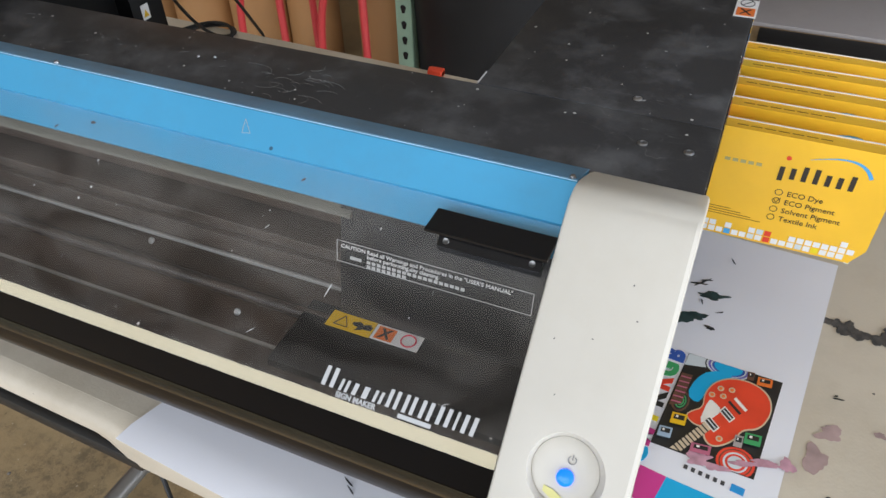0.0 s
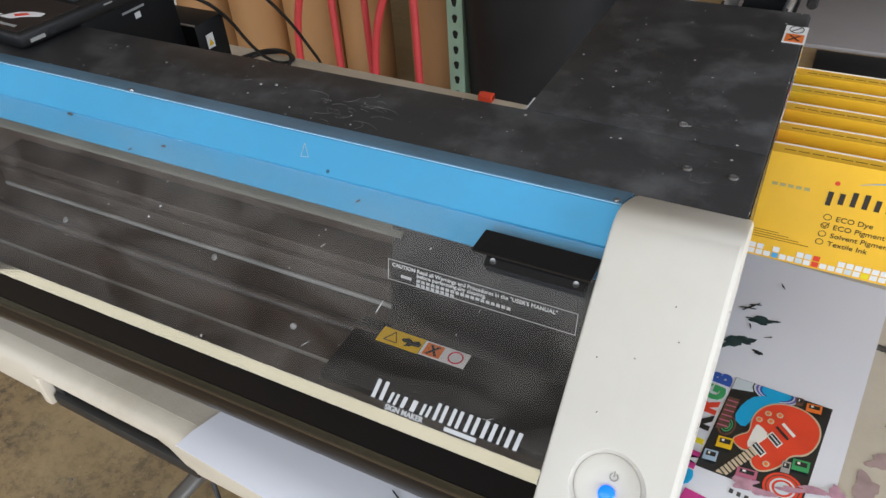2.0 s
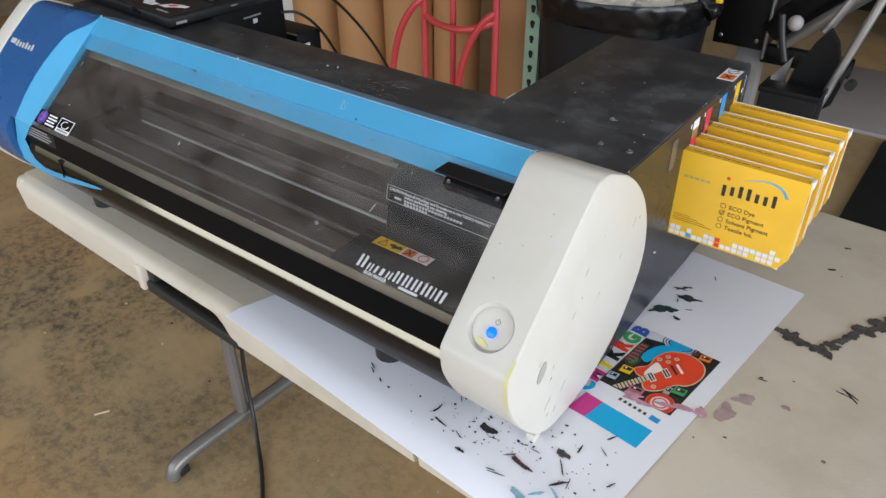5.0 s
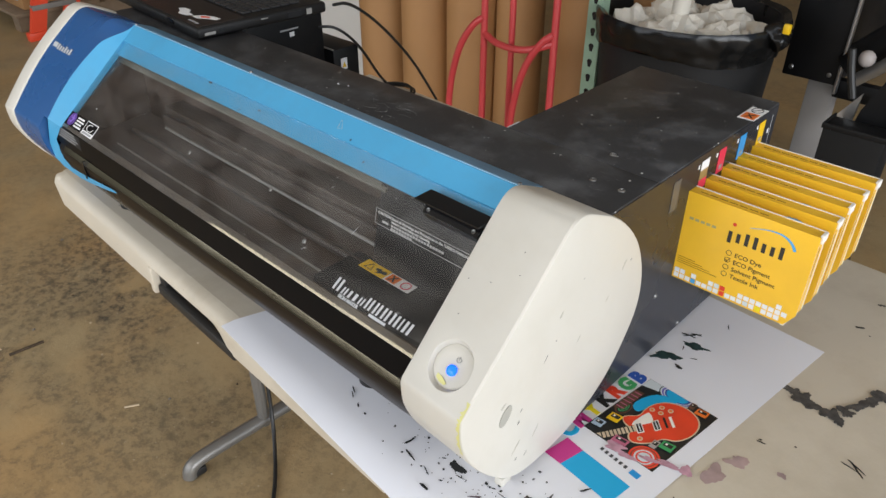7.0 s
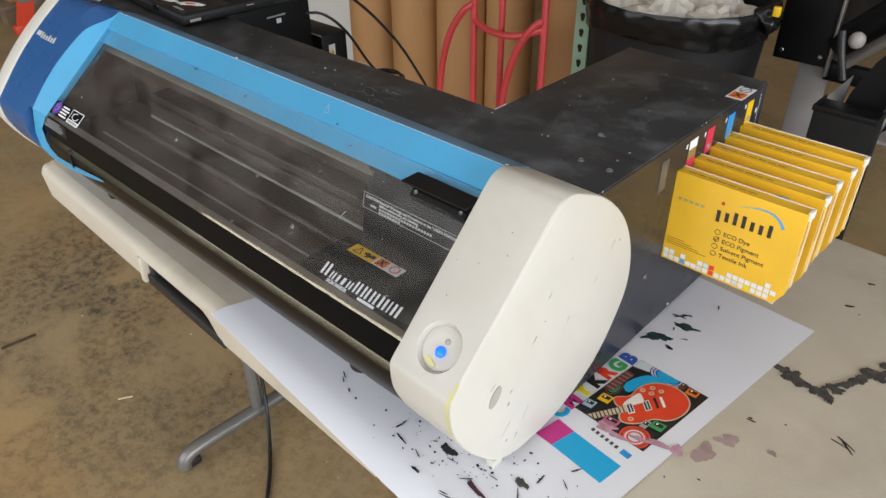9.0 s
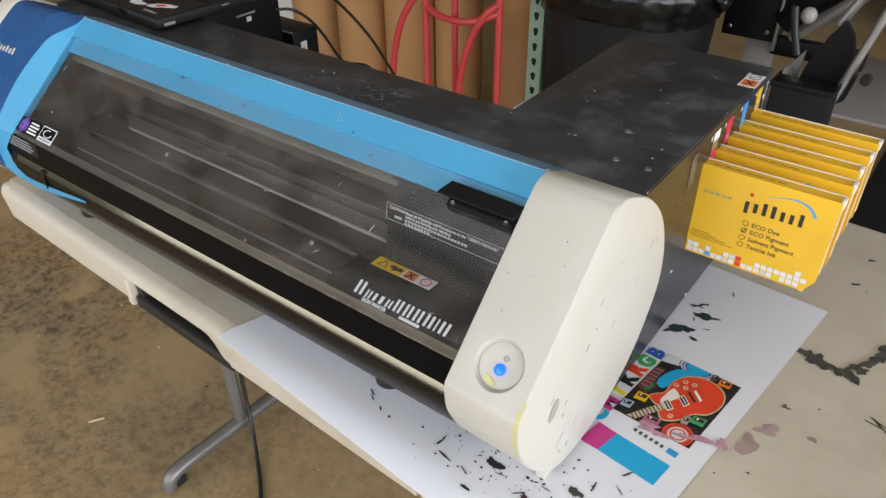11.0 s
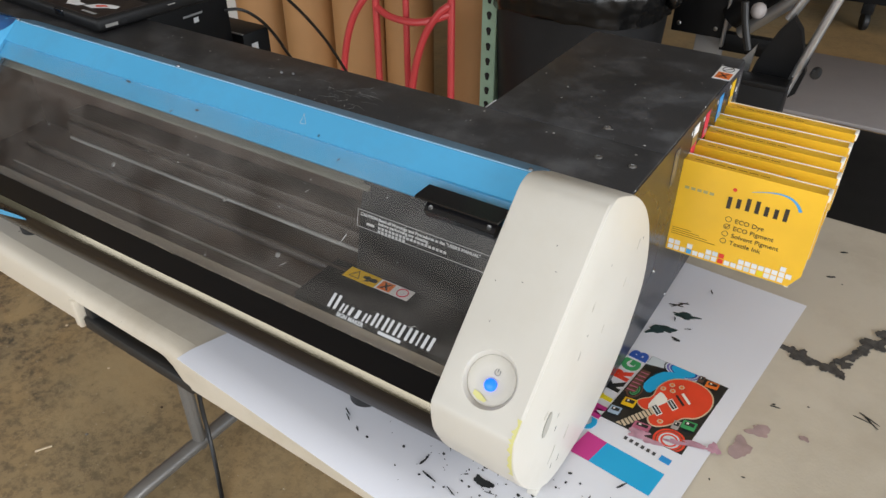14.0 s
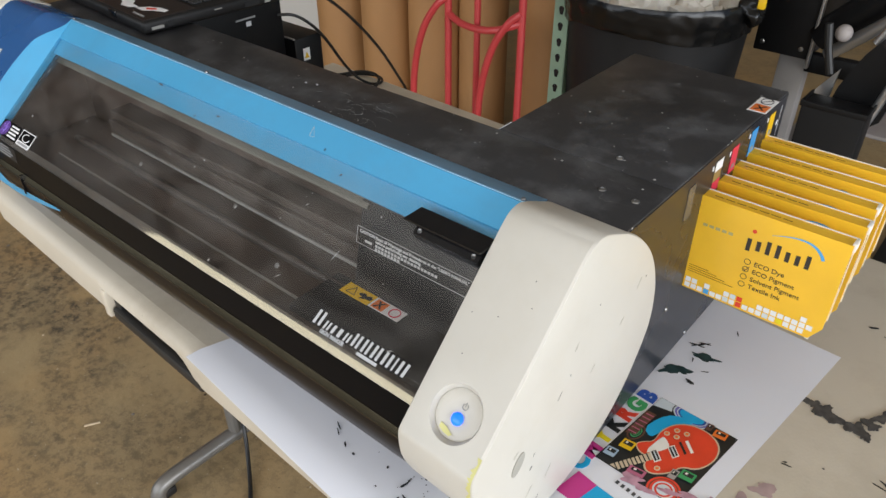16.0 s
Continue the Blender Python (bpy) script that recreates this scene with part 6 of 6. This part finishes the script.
part("knob", moved(lathe([(0.0, -0.02), (0.016, -0.02), (0.018, 0.0), (0.0, 0.02)], 24), pose(-0.128, 1.81, 0.520, 90, 0, 0)), M["rubber"], stand, "round black knob")
part("lever", tube([(-0.268, 1.84, 0.745), (-0.256, 1.84, 0.69), (-0.232, 1.84, 0.62)], 0.010, 10), M["rubber"], stand, "black clamp lever")
part("lever_knob", lathe([(0.0, -0.022), (0.009, -0.020), (0.016, -0.0145), (0.020, -0.007), (0.0205, 0.0), (0.020, 0.007), (0.016, 0.0145), (0.009, 0.020), (0.0, 0.022)], 28, (-0.236, 1.88, 0.716)), M["greysheet"], stand, "pale grey round lever knob")
part("clamp_plate", plate([(-0.262, 1.86, 0.56), (-0.235, 1.86, 0.60), (-0.215, 1.86, 0.63), (-0.222, 1.86, 0.545), (-0.245, 1.86, 0.51)], (0, 1, 0), 0.01), M["alu"], stand)
part("foot_beam", box(-0.50, -0.41, 1.75, 2.9, 0.001, 0.05, 0.006), M["greyleg"], stand, "grey foot beam")
part("arm_beam", box(-0.20, -0.12, 1.86, 2.36, 0.46, 0.50, 0.004), M["machine"], stand)
part("arm_link", box(-0.41, -0.12, 2.32, 2.36, 0.44, 0.50, 0.004), M["machine"], stand)

tub = thing("black_storage_tub", (-0.18, 1.78, 0), "tall narrow matt black plastic tub beside the stand", "tub")
part("tub_body", box(-0.255, -0.100, 1.735, 1.822, 0.001, 0.570, 0.006), M["machine"], tub)
part("tub_rim", merge(box(-0.258, -0.097, 1.731, 1.737, 0.562, 0.577, 0.001), box(-0.258, -0.252, 1.737, 1.824, 0.562, 0.577, 0.001), box(-0.103, -0.097, 1.737, 1.824, 0.562, 0.577, 0.001)), M["machine"], tub, "raised black rim")
solid("floor_sheet", box(-0.38, 1.5, 2.98, 3.78, 0.001, 0.018, 0.002), M["greysheet"], "pale grey sheet lying flat on the floor", "sheet")
# flat black slab that fills the dark area right of the stand
solid("dark_floor_slab", box(0.0, 1.4, 1.55, 2.95, 0.001, 0.012, 0.004), M["rubber"], "flat black slab over a dark area of the floor", "mat")

pallet = thing("wood_pallet", (0.2, 5.4, 0), "weathered brown wooden pallet on the floor", "pallet")
for k in range(5):
    part("plank", box(-1.2, 1.4, 4.95 + 0.17 * k, 5.08 + 0.17 * k, 0.10, 0.122, 0.002), M["plank"], pallet)
for x in (-1.15, 0.1, 1.3):
    part("bearer", box(x, x + 0.09, 4.96, 5.76, 0.002, 0.10), M["plank"], pallet)
cast = thing("caster", (-0.10, 4.35, 0), "black swivel caster under dark equipment", "caster")
part("wheel", moved(lathe([(0.012, -0.016), (0.045, -0.016), (0.05, -0.01), (0.05, 0.01), (0.045, 0.016), (0.012, 0.016)], 28), pose(-0.10, 4.35, 0.051, 0, 90, 20)), M["rubber"], cast)
part("fork", box(-0.13, -0.07, 4.32, 4.40, 0.09, 0.16, 0.006), M["machine"], cast)
solid("dark_cabinet", box(-0.45, 0.10, 4.27, 4.85, 0.16, 1.4, 0.01), M["machine"], "black equipment cabinet on casters", "cabinet")

# ladder and cartons at the far left
ladder = thing("step_ladder", (-4.53, 1.26, 0), "orange fibreglass step ladder leaning upright", "ladder")
for y in (1.175, 1.37):
    part("ladder_rail", plate([(-4.50, y, 0.0), (-4.50, y + 0.09, 0.0), (-4.50, y + 0.64, 1.75), (-4.50, y + 0.55, 1.75)], (-1, 0, 0), 0.03), M["orange"], ladder)
    part("ladder_foot", box(-4.54, -4.49, y - 0.005, y + 0.100, 0.001, 0.05, 0.004), M["orange"], ladder)
for k in range(5):
    z = 0.17 + 0.3 * k
    part("ladder_step", box(-4.535, -4.495, 1.18 + 0.314 * z, 1.44 + 0.314 * z, z, z + 0.03, 0.003), M["greyboard"], ladder, "grey ladder step")
deck = thing("wood_pallet", (-6, 2.0, 0), "wooden pallet carrying stacked cartons", "pallet")
for k in range(6):
    part("plank", box(-7.2, -4.72, 1.20 + 0.19 * k, 1.34 + 0.19 * k, 0.09, 0.112, 0.002), M["plank"], deck)
for x in (-7.15, -6.0, -4.83):
    part("bearer", box(x, x + 0.1, 1.21, 2.28, 0.002, 0.09), M["plank"], deck)
for k in range(6):
    x = -5.12 - 0.36 * k
    c = solid("storage_carton", box(x, x + 0.33, 1.28, 1.72, 0.1125, 0.1125 + 0.40 + 0.05 * (k % 2), 0.004), M["kraft"], "brown cardboard carton with pale label", "carton", group="cartons on the pallet")
    part("carton_label", box(x + 0.05, x + 0.13, 1.276, 1.2795, 0.16, 0.30), M["bluepale"], c, "pale blue label")
    part("carton_label", box(x + 0.18, x + 0.26, 1.276, 1.2795, 0.16, 0.30), M["bluepale"], c, "pale blue label")
    part("carton_label", box(x + 0.3305, x + 0.333, 1.37, 1.52, 0.17, 0.32), M["bluepale"], c, "pale blue label")

# litter on the floor
solid("wood_splinter", moved(box(-0.045, 0.045, -0.004, 0.004, 0, 0.005, 0.001), pose(-1.654, 0.07, 0.0005, 0, 0, 84)), M["plank2"], "dark splinter of wood on the concrete", "splinter")
solid("wood_splinter", moved(box(-0.018, 0.018, -0.002, 0.002, 0, 0.004, 0.001), pose(-1.232, 0.167, 0.0005, 0, 0, 60)), M["neck"], "pale splinter of wood on the concrete", "splinter")
rnd = random.Random(21)
for i in range(26):
    x, y = rnd.uniform(-2.3, -1.1), rnd.uniform(-0.1, 0.9)
    bm = bmesh.new()
    bmesh.ops.create_icosphere(bm, subdivisions=1, radius=rnd.uniform(0.002, 0.006))
    for v in bm.verts:
        v.co *= 1 + 0.5 * noise.noise(v.co * 300 + Vector((i, 0, 0)))
        v.co.z = abs(v.co.z) * 0.6
    solid("grit", moved(bm, Matrix.Translation((x, y, 0.0002))), M[("plank2", "greyboard", "neck")[i % 3]], "small chip of grit on the concrete", "grit", group="grit on the floor")
